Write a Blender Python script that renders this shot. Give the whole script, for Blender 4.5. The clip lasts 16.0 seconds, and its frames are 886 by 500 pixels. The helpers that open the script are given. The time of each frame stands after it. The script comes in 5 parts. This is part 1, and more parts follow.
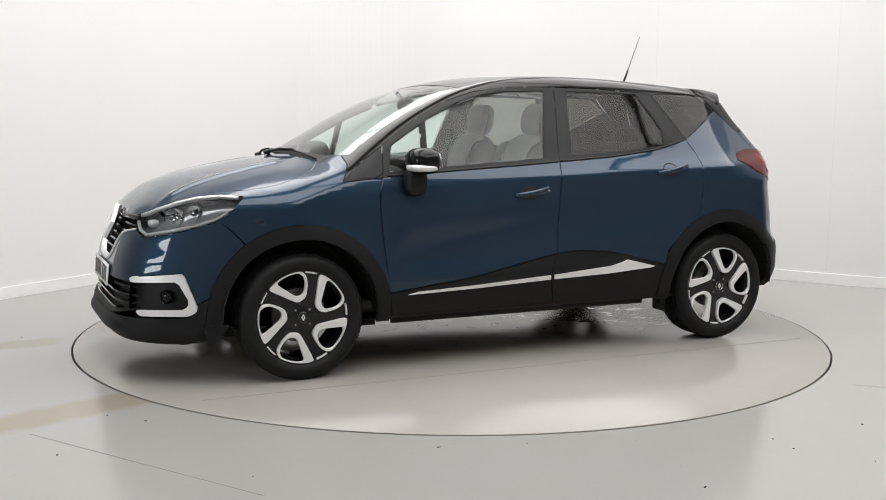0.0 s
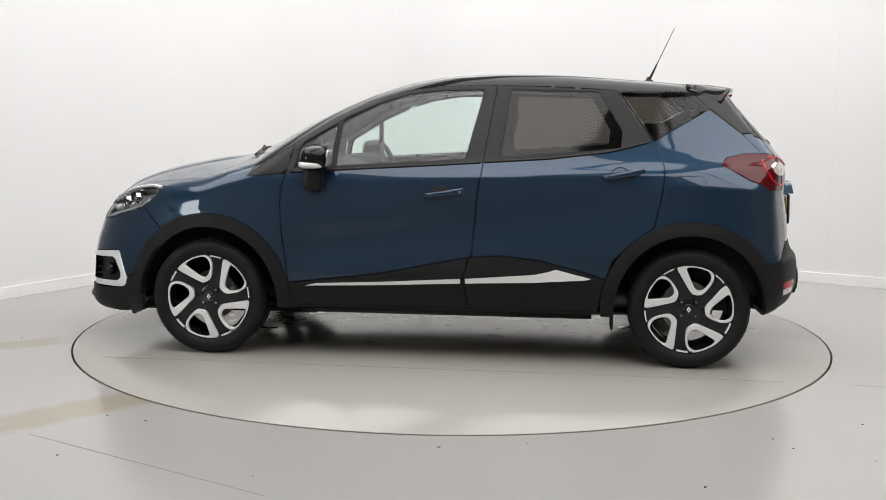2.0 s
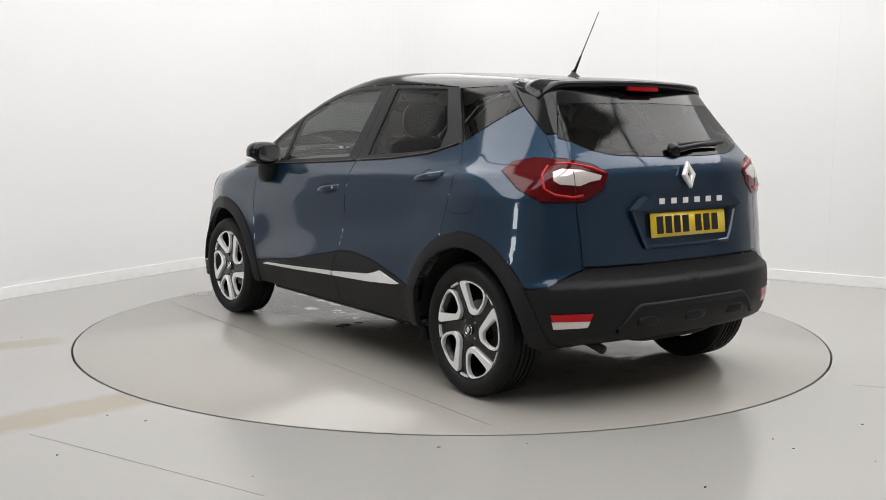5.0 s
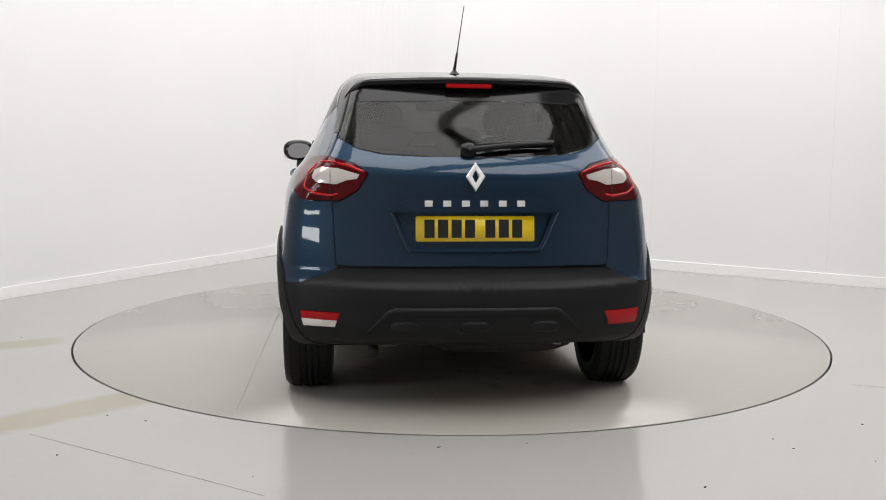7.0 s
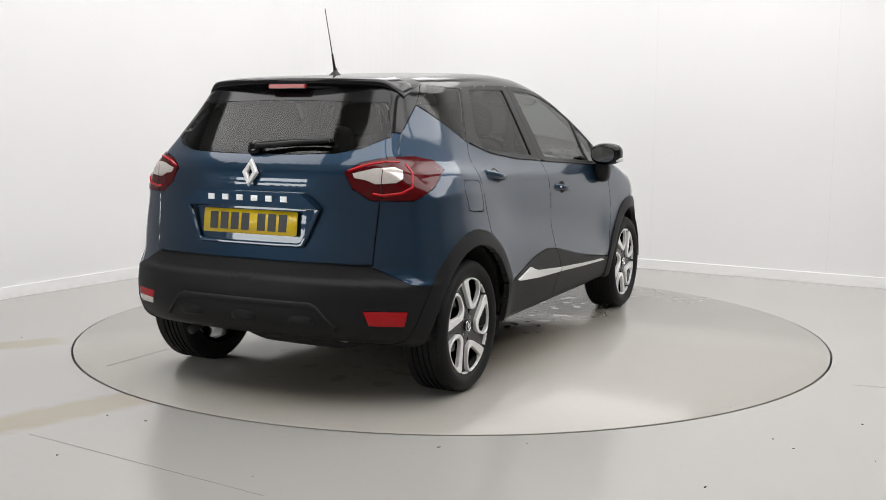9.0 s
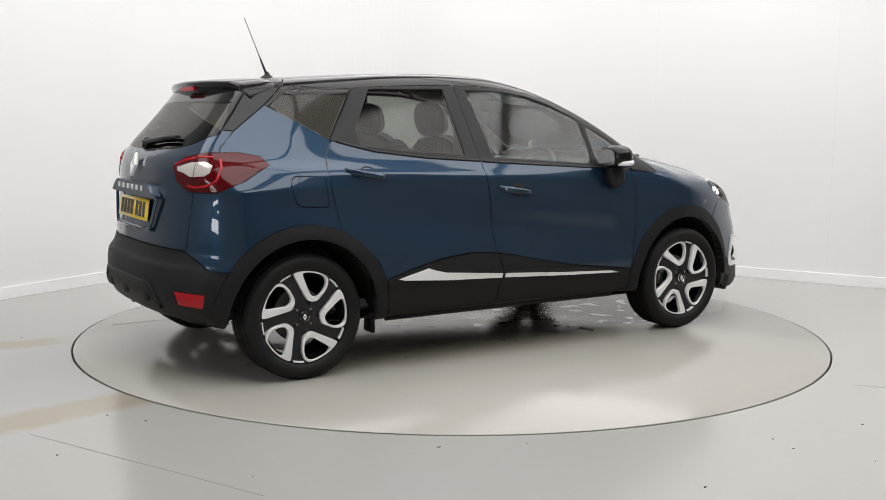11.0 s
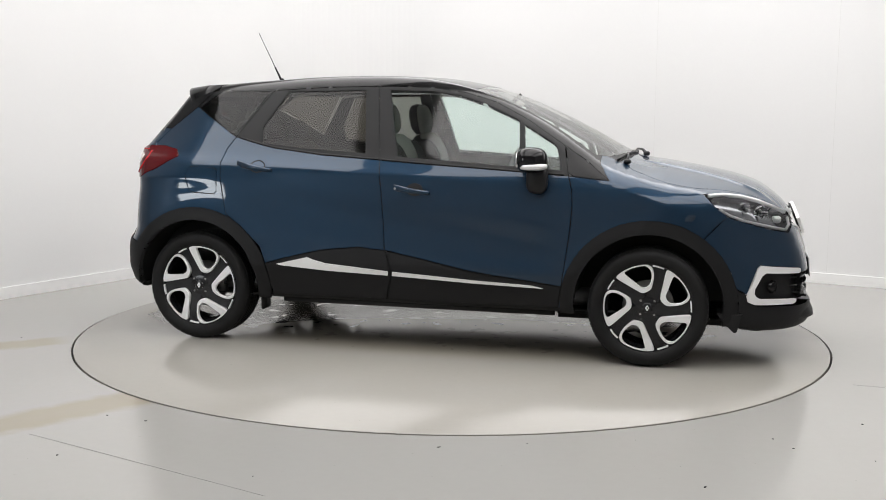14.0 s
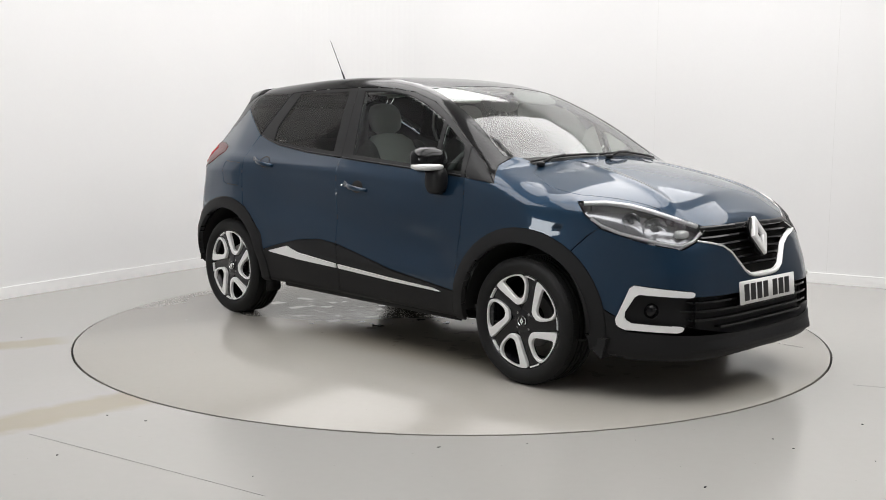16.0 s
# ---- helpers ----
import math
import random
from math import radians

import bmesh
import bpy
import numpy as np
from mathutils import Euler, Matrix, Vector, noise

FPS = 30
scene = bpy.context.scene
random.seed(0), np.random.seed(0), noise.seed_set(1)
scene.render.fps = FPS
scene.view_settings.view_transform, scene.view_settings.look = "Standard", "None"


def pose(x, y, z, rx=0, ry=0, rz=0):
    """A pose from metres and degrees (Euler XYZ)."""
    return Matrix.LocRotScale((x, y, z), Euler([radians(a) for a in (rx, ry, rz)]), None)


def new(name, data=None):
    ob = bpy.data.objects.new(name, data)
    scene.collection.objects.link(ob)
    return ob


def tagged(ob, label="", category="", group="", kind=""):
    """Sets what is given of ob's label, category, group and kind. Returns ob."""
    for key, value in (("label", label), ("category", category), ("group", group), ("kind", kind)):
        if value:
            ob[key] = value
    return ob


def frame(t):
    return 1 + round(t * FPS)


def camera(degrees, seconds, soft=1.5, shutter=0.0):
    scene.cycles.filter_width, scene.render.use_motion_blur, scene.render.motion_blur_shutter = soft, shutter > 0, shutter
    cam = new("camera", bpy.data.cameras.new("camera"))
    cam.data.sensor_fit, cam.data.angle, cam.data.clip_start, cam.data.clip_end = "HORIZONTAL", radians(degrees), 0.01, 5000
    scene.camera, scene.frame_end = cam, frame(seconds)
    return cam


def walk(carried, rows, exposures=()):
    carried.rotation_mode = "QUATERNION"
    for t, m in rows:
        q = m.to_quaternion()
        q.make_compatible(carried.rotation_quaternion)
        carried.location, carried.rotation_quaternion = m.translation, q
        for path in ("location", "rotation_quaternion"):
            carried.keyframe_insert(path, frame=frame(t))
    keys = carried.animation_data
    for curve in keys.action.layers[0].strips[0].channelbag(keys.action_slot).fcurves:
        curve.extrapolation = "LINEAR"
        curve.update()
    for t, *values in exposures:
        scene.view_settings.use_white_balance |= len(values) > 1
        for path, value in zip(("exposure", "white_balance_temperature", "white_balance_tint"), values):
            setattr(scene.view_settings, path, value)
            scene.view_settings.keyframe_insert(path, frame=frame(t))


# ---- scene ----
cam = camera(46.42, 16.0, soft=0.9)
EYE = pose(0, -6.42, 1.302, 90 - 7.179, 0, 0.473) @ pose(0, 0, 0, 0, 0, 0.434)
walk(cam, [(0.0, EYE), (16.0, EYE)])
scene.view_settings.exposure = 0.0

# ---- world and large lights ----
world = bpy.data.worlds.new("daylight")
scene.world = world
world.use_nodes = True
sky = world.node_tree.nodes.new("ShaderNodeTexSky")
sky.sky_type, sky.sun_disc, sky.sun_elevation, sky.sun_rotation = "NISHITA", False, radians(35), radians(200)
world.node_tree.nodes["Background"].inputs[1].default_value = 0.15
world.node_tree.links.new(sky.outputs[0], world.node_tree.nodes["Background"].inputs[0])

# room axes: corner behind the car, one wall along A, the other along B
CORNER = Vector((-1.113, 4.42, 0))
WAY_A = Vector((-0.5104, -0.860, 0)).normalized()
WAY_B = Vector((0.860, -0.5104, 0)).normalized()
LONG_A, LONG_B, HIGH = 9.5, 10.5, 3.7


def room(a, b, z):
    """A place in the room from its distances along the two walls."""
    return CORNER + WAY_A * a + WAY_B * b + Vector((0, 0, z))


LAMP_POWER = 25.8
LAMP_PLACES = [(a, b) for a in (1.2, 3.6, 6.0) for b in (1.6, 4.2, 6.8)]
for a, b in LAMP_PLACES:
    lamp = bpy.data.lights.new("batten_light", "AREA")
    lamp.shape, lamp.size, lamp.size_y, lamp.energy, lamp.color = "RECTANGLE", 2.3, 2.0, LAMP_POWER, (1.0, 0.975, 0.992)
    ob = new("batten_light", lamp)
    ob.matrix_world = Matrix.Translation(room(a, b, HIGH - 0.13)) @ Matrix.Rotation(math.atan2(WAY_A.y, WAY_A.x), 4, "Z")

# daylight in the opening of the bay door
BAY = (.1, 2.15)
day = bpy.data.lights.new("bay_daylight", "AREA")
day.shape, day.size, day.size_y, day.energy, day.color = "RECTANGLE", 2.0, 1.1, 66, (.95, .98, 1.0)
ob = new("bay_daylight", day)
spot = room(LONG_A + .25, sum(BAY) / 2, 1.5)
ob.matrix_world = Matrix(((WAY_B.x, 0, WAY_A.x, spot.x), (WAY_B.y, 0, WAY_A.y, spot.y), (0, 1, 0, spot.z), (0, 0, 0, 1)))


# ---- materials ----
def material(name, colour, rough=0.5, metal=0.0, coat=0.0, grain=0.0, grain_size=40.0, bump=0.0, mottled=0.0, mottled_size=3.0, spec=0.5, coat_rough=0.03):
    """A surface with grain and larger mottling at real-world size."""
    m = bpy.data.materials.new(name)
    m.use_nodes = True
    nt = m.node_tree
    b = nt.nodes["Principled BSDF"]
    b.inputs["Base Color"].default_value = (*colour, 1)
    b.inputs["Roughness"].default_value, b.inputs["Metallic"].default_value = rough, metal
    b.inputs["Coat Weight"].default_value, b.inputs["Coat Roughness"].default_value = coat, coat_rough
    b.inputs["Specular IOR Level"].default_value = spec
    if grain or mottled or bump:
        co = nt.nodes.new("ShaderNodeTexCoord")
        fine, wide = nt.nodes.new("ShaderNodeTexNoise"), nt.nodes.new("ShaderNodeTexNoise")
        for n, s in ((fine, grain_size), (wide, mottled_size)):
            n.inputs["Scale"].default_value, n.inputs["Detail"].default_value = s, 5.0
            nt.links.new(co.outputs["Object"], n.inputs["Vector"])
        add = nt.nodes.new("ShaderNodeMath")
        add.operation = "MULTIPLY_ADD"
        nt.links.new(fine.outputs["Fac"], add.inputs[0])
        add.inputs[1].default_value = grain
        add2 = nt.nodes.new("ShaderNodeMath")
        add2.operation = "MULTIPLY_ADD"
        nt.links.new(wide.outputs["Fac"], add2.inputs[0])
        add2.inputs[1].default_value = mottled
        nt.links.new(add.outputs[0], add2.inputs[2])
        add.inputs[2].default_value = 1 - (grain + mottled) / 2
        mul = nt.nodes.new("ShaderNodeVectorMath")
        mul.operation = "SCALE"
        mul.inputs[0].default_value = colour
        nt.links.new(add2.outputs[0], mul.inputs["Scale"])
        nt.links.new(mul.outputs[0], b.inputs["Base Color"])
        if bump:
            bp = nt.nodes.new("ShaderNodeBump")
            bp.inputs["Strength"].default_value, bp.inputs["Distance"].default_value = bump, 0.002
            nt.links.new(fine.outputs["Fac"], bp.inputs["Height"])
            nt.links.new(bp.outputs[0], b.inputs["Normal"])
    return m


def glass(name, tint, gloss=1.0, ior=1.5, rough=0.05):
    """Thin tinted glass: see-through with a mirror sheen by Fresnel."""
    m = bpy.data.materials.new(name)
    m.use_nodes = True
    nt = m.node_tree
    nt.nodes.remove(nt.nodes["Principled BSDF"])
    clear, shine, mix, fres = (nt.nodes.new(k) for k in ("ShaderNodeBsdfTransparent", "ShaderNodeBsdfGlossy", "ShaderNodeMixShader", "ShaderNodeFresnel"))
    clear.inputs[0].default_value = (*tint, 1)
    shine.inputs["Roughness"].default_value = rough
    shine.inputs[0].default_value = (gloss, gloss, gloss, 1)
    fres.inputs[0].default_value = ior
    nt.links.new(fres.outputs[0], mix.inputs[0])
    nt.links.new(clear.outputs[0], mix.inputs[1])
    nt.links.new(shine.outputs[0], mix.inputs[2])
    nt.links.new(mix.outputs[0], nt.nodes["Material Output"].inputs[0])
    return m


PAINT = material("blue_metallic_paint", (0.0115, 0.0335, 0.065), 0.40, 0.65, 1.0, 0.25, 300.0, spec=0.05)
BLACK_GLOSS = material("gloss_black", (0.006, 0.006, 0.0065), 0.10, 0, 0.0, spec=0.32)
BLACK_TRIM = material("matt_black_trim", (0.009, 0.009, 0.0095), 0.42, 0, 0, 0.3, 500.0, 0.1, spec=0.3)
CLADDING = material("grained_grey_plastic", (0.009, 0.009, 0.0095), 0.5, 0, 0, 0.35, 700.0, 0.15, 0.15, 4.0, spec=0.24)
RUBBER = material("tyre_rubber", (0.009, 0.009, 0.009), 0.6, 0, 0, 0.4, 120.0, 0.2, 0.3, 8.0, spec=0.25)
SILVER = material("satin_silver", (0.88, 0.88, 0.87), 0.3, 0.25, 0.3, 0.08, 300.0)
CHROME = material("chrome", (0.85, 0.85, 0.86), 0.06, 1.0)
RIM_BLACK = material("rim_black", (0.008, 0.008, 0.009), 0.2, 0, 0.0)
METAL = material("cast_metal", (0.32, 0.31, 0.30), 0.45, 0.8, 0, 0.3, 60.0)
UNDER = material("underbody_black", (0.008, 0.008, 0.008), 0.7, 0, 0, 0.5, 20.0)
GLASS_CLEAR = glass("clear_glass", (0.80, 0.89, 0.86))
GLASS_SCREEN = glass("windscreen_glass", (0.84, 0.90, 0.87), 1.0, 1.75)
GLASS_DARK = glass("privacy_glass", (0.27, 0.26, 0.24), 0.6)
LENS = glass("lens_glass", (0.95, 0.96, 0.97), 0.35, 1.35, 0.01)
WALL_WHITE = material("painted_wall", (0.75, 0.75, 0.745), 0.6, 0, 0, 0.02, 60.0, 0.08, 0.05, 0.8)
SKIRT_WHITE = material("painted_skirting", (0.82, 0.82, 0.81), 0.4, 0, 0, 0.03, 30.0, 0.03, 0.04, 2.0)
CEILING_WHITE = material("ceiling_white", (0.74, 0.74, 0.73), 0.8, 0, 0, 0.05, 20.0)
# greys of the unseen walls and door bands, set for reflections in the car
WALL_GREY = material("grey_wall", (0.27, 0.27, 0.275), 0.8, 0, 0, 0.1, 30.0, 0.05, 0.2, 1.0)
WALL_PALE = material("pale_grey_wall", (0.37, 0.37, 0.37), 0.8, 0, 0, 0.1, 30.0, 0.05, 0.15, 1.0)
PIT_BLACK = material("pit_black", (0.01, 0.01, 0.01), 0.8, 0, 0, 0.3, 20.0)


def chain(nt, kind, operation, *values):
    """A math node fed by numbers or sockets."""
    n = nt.nodes.new(kind)
    n.operation = operation
    for i, v in enumerate(values):
        if isinstance(v, (int, float)):
            n.inputs[i].default_value = v
        else:
            nt.links.new(v, n.inputs[i])
    return n.outputs[0]


def ramped(nt, value, a, b, c, d):
    n = nt.nodes.new("ShaderNodeMapRange")
    n.interpolation_type = "SMOOTHSTEP"
    nt.links.new(value, n.inputs[0])
    for i, v in enumerate((a, b, c, d)):
        n.inputs[i + 1].default_value = v
    return n.outputs[0]


def floor_material(name, colour, bands, wet):
    """Worn resin floor: soft sheen, mottling, tan bands, and in an oval wet spots, painted under-car shade and tan."""
    m = bpy.data.materials.new(name)
    m.use_nodes = True
    nt = m.node_tree
    bsdf = nt.nodes["Principled BSDF"]
    co = nt.nodes.new("ShaderNodeTexCoord").outputs["Object"]
    def noise_at(scale, detail, vec=None):
        n = nt.nodes.new("ShaderNodeTexNoise")
        n.inputs["Scale"].default_value, n.inputs["Detail"].default_value = scale, detail
        nt.links.new(vec or co, n.inputs["Vector"])
        return n.outputs["Fac"]
    xyz = nt.nodes.new("ShaderNodeSeparateXYZ")
    nt.links.new(co, xyz.inputs[0])
    x, y = xyz.outputs[0], xyz.outputs[1]
    M = "ShaderNodeMath"
    fine, wide, spots = noise_at(22.0, 3.0), noise_at(0.7, 3.0), noise_at(9.0, 5.0)
    tone = chain(nt, M, "ADD", ramped(nt, wide, .2, .8, .988, 1.012), ramped(nt, fine, .3, .7, -.006, .006))
    speck = ramped(nt, noise_at(38.0, 2.0), .74, .80, 1.0, .80)
    tone = chain(nt, M, "MULTIPLY", tone, speck)
    tan_mask = None
    for px, py, deg, wide_half, reach in bands:
        c, s = math.cos(radians(deg)), math.sin(radians(deg))
        dx, dy = chain(nt, M, "SUBTRACT", x, px), chain(nt, M, "SUBTRACT", y, py)
        along = chain(nt, M, "ADD", chain(nt, M, "MULTIPLY", dx, c), chain(nt, M, "MULTIPLY", dy, s))
        across = chain(nt, M, "ABSOLUTE", chain(nt, M, "SUBTRACT", chain(nt, M, "MULTIPLY", dy, c), chain(nt, M, "MULTIPLY", dx, s)))
        wob = chain(nt, M, "MULTIPLY_ADD", spots, .12, across)
        one = chain(nt, M, "MULTIPLY", ramped(nt, wob, wide_half * .55 + .05, wide_half + .08, 1, 0), ramped(nt, chain(nt, M, "ABSOLUTE", along), reach * .7, reach, 1, 0))
        tan_mask = one if tan_mask is None else chain(nt, M, "MAXIMUM", tan_mask, one)
    rough = ramped(nt, noise_at(1.2, 1.0), .2, .8, .17, .20)
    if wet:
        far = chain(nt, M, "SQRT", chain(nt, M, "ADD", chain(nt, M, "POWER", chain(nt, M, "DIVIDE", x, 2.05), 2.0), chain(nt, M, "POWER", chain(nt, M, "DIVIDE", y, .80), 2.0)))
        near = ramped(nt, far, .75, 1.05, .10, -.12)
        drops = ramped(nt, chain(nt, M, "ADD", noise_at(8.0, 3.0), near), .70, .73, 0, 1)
        # under-car shade painted into the deck colour, together with a tan tint
        shade_and_tan = ramped(nt, far, .6, 1.25, .55, 0)
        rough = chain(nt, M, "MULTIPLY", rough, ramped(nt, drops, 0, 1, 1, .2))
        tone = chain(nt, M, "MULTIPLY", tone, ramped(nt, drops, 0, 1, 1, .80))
        tone = chain(nt, M, "MULTIPLY", tone, ramped(nt, shade_and_tan, 0, .55, 1, .80))
        tan_mask = ramped(nt, shade_and_tan, 0, .55, .1, .75)
    mix = nt.nodes.new("ShaderNodeMix")
    mix.data_type = "RGBA"
    mix.inputs[6].default_value, mix.inputs[7].default_value = (*colour, 1), (colour[0] * .84, colour[1] * .75, colour[2] * .58, 1)
    if tan_mask is not None:
        nt.links.new(chain(nt, M, "MULTIPLY", tan_mask, .8), mix.inputs[0])
    else:
        mix.inputs[0].default_value = 0
    out = nt.nodes.new("ShaderNodeVectorMath")
    out.operation = "SCALE"
    nt.links.new(mix.outputs[2], out.inputs[0])
    nt.links.new(tone, out.inputs["Scale"])
    nt.links.new(out.outputs[0], bsdf.inputs["Base Color"])
    nt.links.new(rough, bsdf.inputs["Roughness"])
    return m


FLOOR_GREY = floor_material("resin_floor", (0.362, 0.353, 0.336), ((-1.9, -2.16, 46, .16, .95), (-2.75, -.75, 30, .13, .62)), False)
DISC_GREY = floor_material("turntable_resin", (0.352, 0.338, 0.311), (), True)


# ---- mesh helpers ----
def empty(name, label="", category="", group="", kind=""):
    return tagged(new(name), label, category, group, kind)


def part(name, bm, mat, parent=None, label="", smooth=True, skinned=False):
    """One mesh object from a bmesh, under a thing or a part."""
    me = bpy.data.meshes.new(name)
    bm.to_mesh(me)
    bm.free()
    me.materials.append(mat)
    if smooth:
        me.polygons.foreach_set("use_smooth", [True] * len(me.polygons))
    if skinned:
        co = np.empty(len(me.vertices) * 3)
        me.vertices.foreach_get("co", co)
        co = co.reshape(-1, 3)
        side = np.where(co[:, 1:2] < 0, [[1, -1, 1]], [[1, 1, 1]])
        nor = skin_normals(co * side) * side
        nor[np.abs(co[:, 1]) < 1e-6, 1] = 0
        me.normals_split_custom_set_from_vertices(nor.tolist())
    ob = new(name, me)
    ob.parent = parent
    return tagged(ob, label)


def extruded(outline, depth, bevel=0.0):
    """A flat outline in x, y raised from z = 0 to depth, with an eased upper edge."""
    bm = bmesh.new()
    n = len(outline)
    cx, cy = sum(p[0] for p in outline) / n, sum(p[1] for p in outline) / n
    f = bm.faces.new([bm.verts.new((x, y, 0)) for x, y in outline])
    f.normal_update()
    if f.normal.z < 0:
        f.normal_flip()
    up = bmesh.ops.extrude_face_region(bm, geom=[f])["geom"]
    bmesh.ops.translate(bm, vec=(0, 0, depth), verts=[v for v in up if isinstance(v, bmesh.types.BMVert)])
    bm.normal_update()
    if bevel:
        edges = [e for e in bm.edges if all(abs(v.co.z - depth) < 1e-6 for v in e.verts)]
        bmesh.ops.bevel(bm, geom=edges, offset=bevel, segments=2, affect="EDGES", clamp_overlap=True)
    for e in bm.edges:
        if len(e.link_faces) == 2 and e.calc_face_angle(0) > 0.6:
            e.smooth = False
    bmesh.ops.recalc_face_normals(bm, faces=bm.faces)
    return bm


def lathe(profile, steps=64, closed=False):
    """A profile of (radius, w) turned about the z axis."""
    bm = bmesh.new()
    rings = []
    for r, w in profile:
        rings.append([bm.verts.new((r * math.cos(2 * math.pi * i / steps), r * math.sin(2 * math.pi * i / steps), w)) for i in range(steps)])
    pairs = list(zip(rings, rings[1:])) + ([(rings[-1], rings[0])] if closed else [])
    for a, b in pairs:
        for i in range(steps):
            j = (i + 1) % steps
            bm.faces.new((a[i], a[j], b[j], b[i]))
    bmesh.ops.recalc_face_normals(bm, faces=bm.faces)
    for e in bm.edges:
        if len(e.link_faces) == 2 and e.calc_face_angle(0) > 0.7:
            e.smooth = False
    return bm


def box(x0, x1, y0, y1, z0, z1, bevel=0.0, segments=2):
    bm = bmesh.new()
    bmesh.ops.create_cube(bm, size=1.0, matrix=Matrix.Translation(((x0 + x1) / 2, (y0 + y1) / 2, (z0 + z1) / 2)) @ Matrix.Diagonal((x1 - x0, y1 - y0, z1 - z0, 1)))
    if bevel:
        bmesh.ops.bevel(bm, geom=list(bm.edges), offset=bevel, segments=segments, affect="EDGES", clamp_overlap=True)
    return bm


def tube(points, radius, sides=8, taper=None):
    """A round rod along a line of points."""
    bm = bmesh.new()
    pts = [Vector(p) for p in points]
    rings = []
    for i, p in enumerate(pts):
        d = (pts[min(i + 1, len(pts) - 1)] - pts[max(i - 1, 0)]).normalized()
        a = d.orthogonal().normalized() if abs(d.z) > 0.9 else d.cross(Vector((0, 0, 1))).normalized()
        b = d.cross(a)
        r = radius if taper is None else radius + (taper - radius) * i / (len(pts) - 1)
        rings.append([bm.verts.new(p + (a * math.cos(2 * math.pi * k / sides) + b * math.sin(2 * math.pi * k / sides)) * r) for k in range(sides)])
    for q, s in zip(rings, rings[1:]):
        for k in range(sides):
            bm.faces.new((q[k], q[(k + 1) % sides], s[(k + 1) % sides], s[k]))
    bm.faces.new(rings[0]), bm.faces.new(rings[-1])
    bmesh.ops.recalc_face_normals(bm, faces=bm.faces)
    return bm


def moved(bm, m):
    bmesh.ops.transform(bm, matrix=m, verts=bm.verts)
    if m.determinant() < 0:
        bmesh.ops.reverse_faces(bm, faces=bm.faces)
    return bm


# ---- the room ----
def slab(points, z0, z1):
    """An upright or lying slab from a plan outline."""
    bm = bmesh.new()
    low = [bm.verts.new((p[0], p[1], z0)) for p in points]
    high = [bm.verts.new((p[0], p[1], z1)) for p in points]
    n = len(points)
    bm.faces.new(low), bm.faces.new(high)
    for i in range(n):
        bm.faces.new((low[i], low[(i + 1) % n], high[(i + 1) % n], high[i]))
    bmesh.ops.recalc_face_normals(bm, faces=bm.faces)
    return bm


TURN_R, PIT_R = 2.250, 2.262


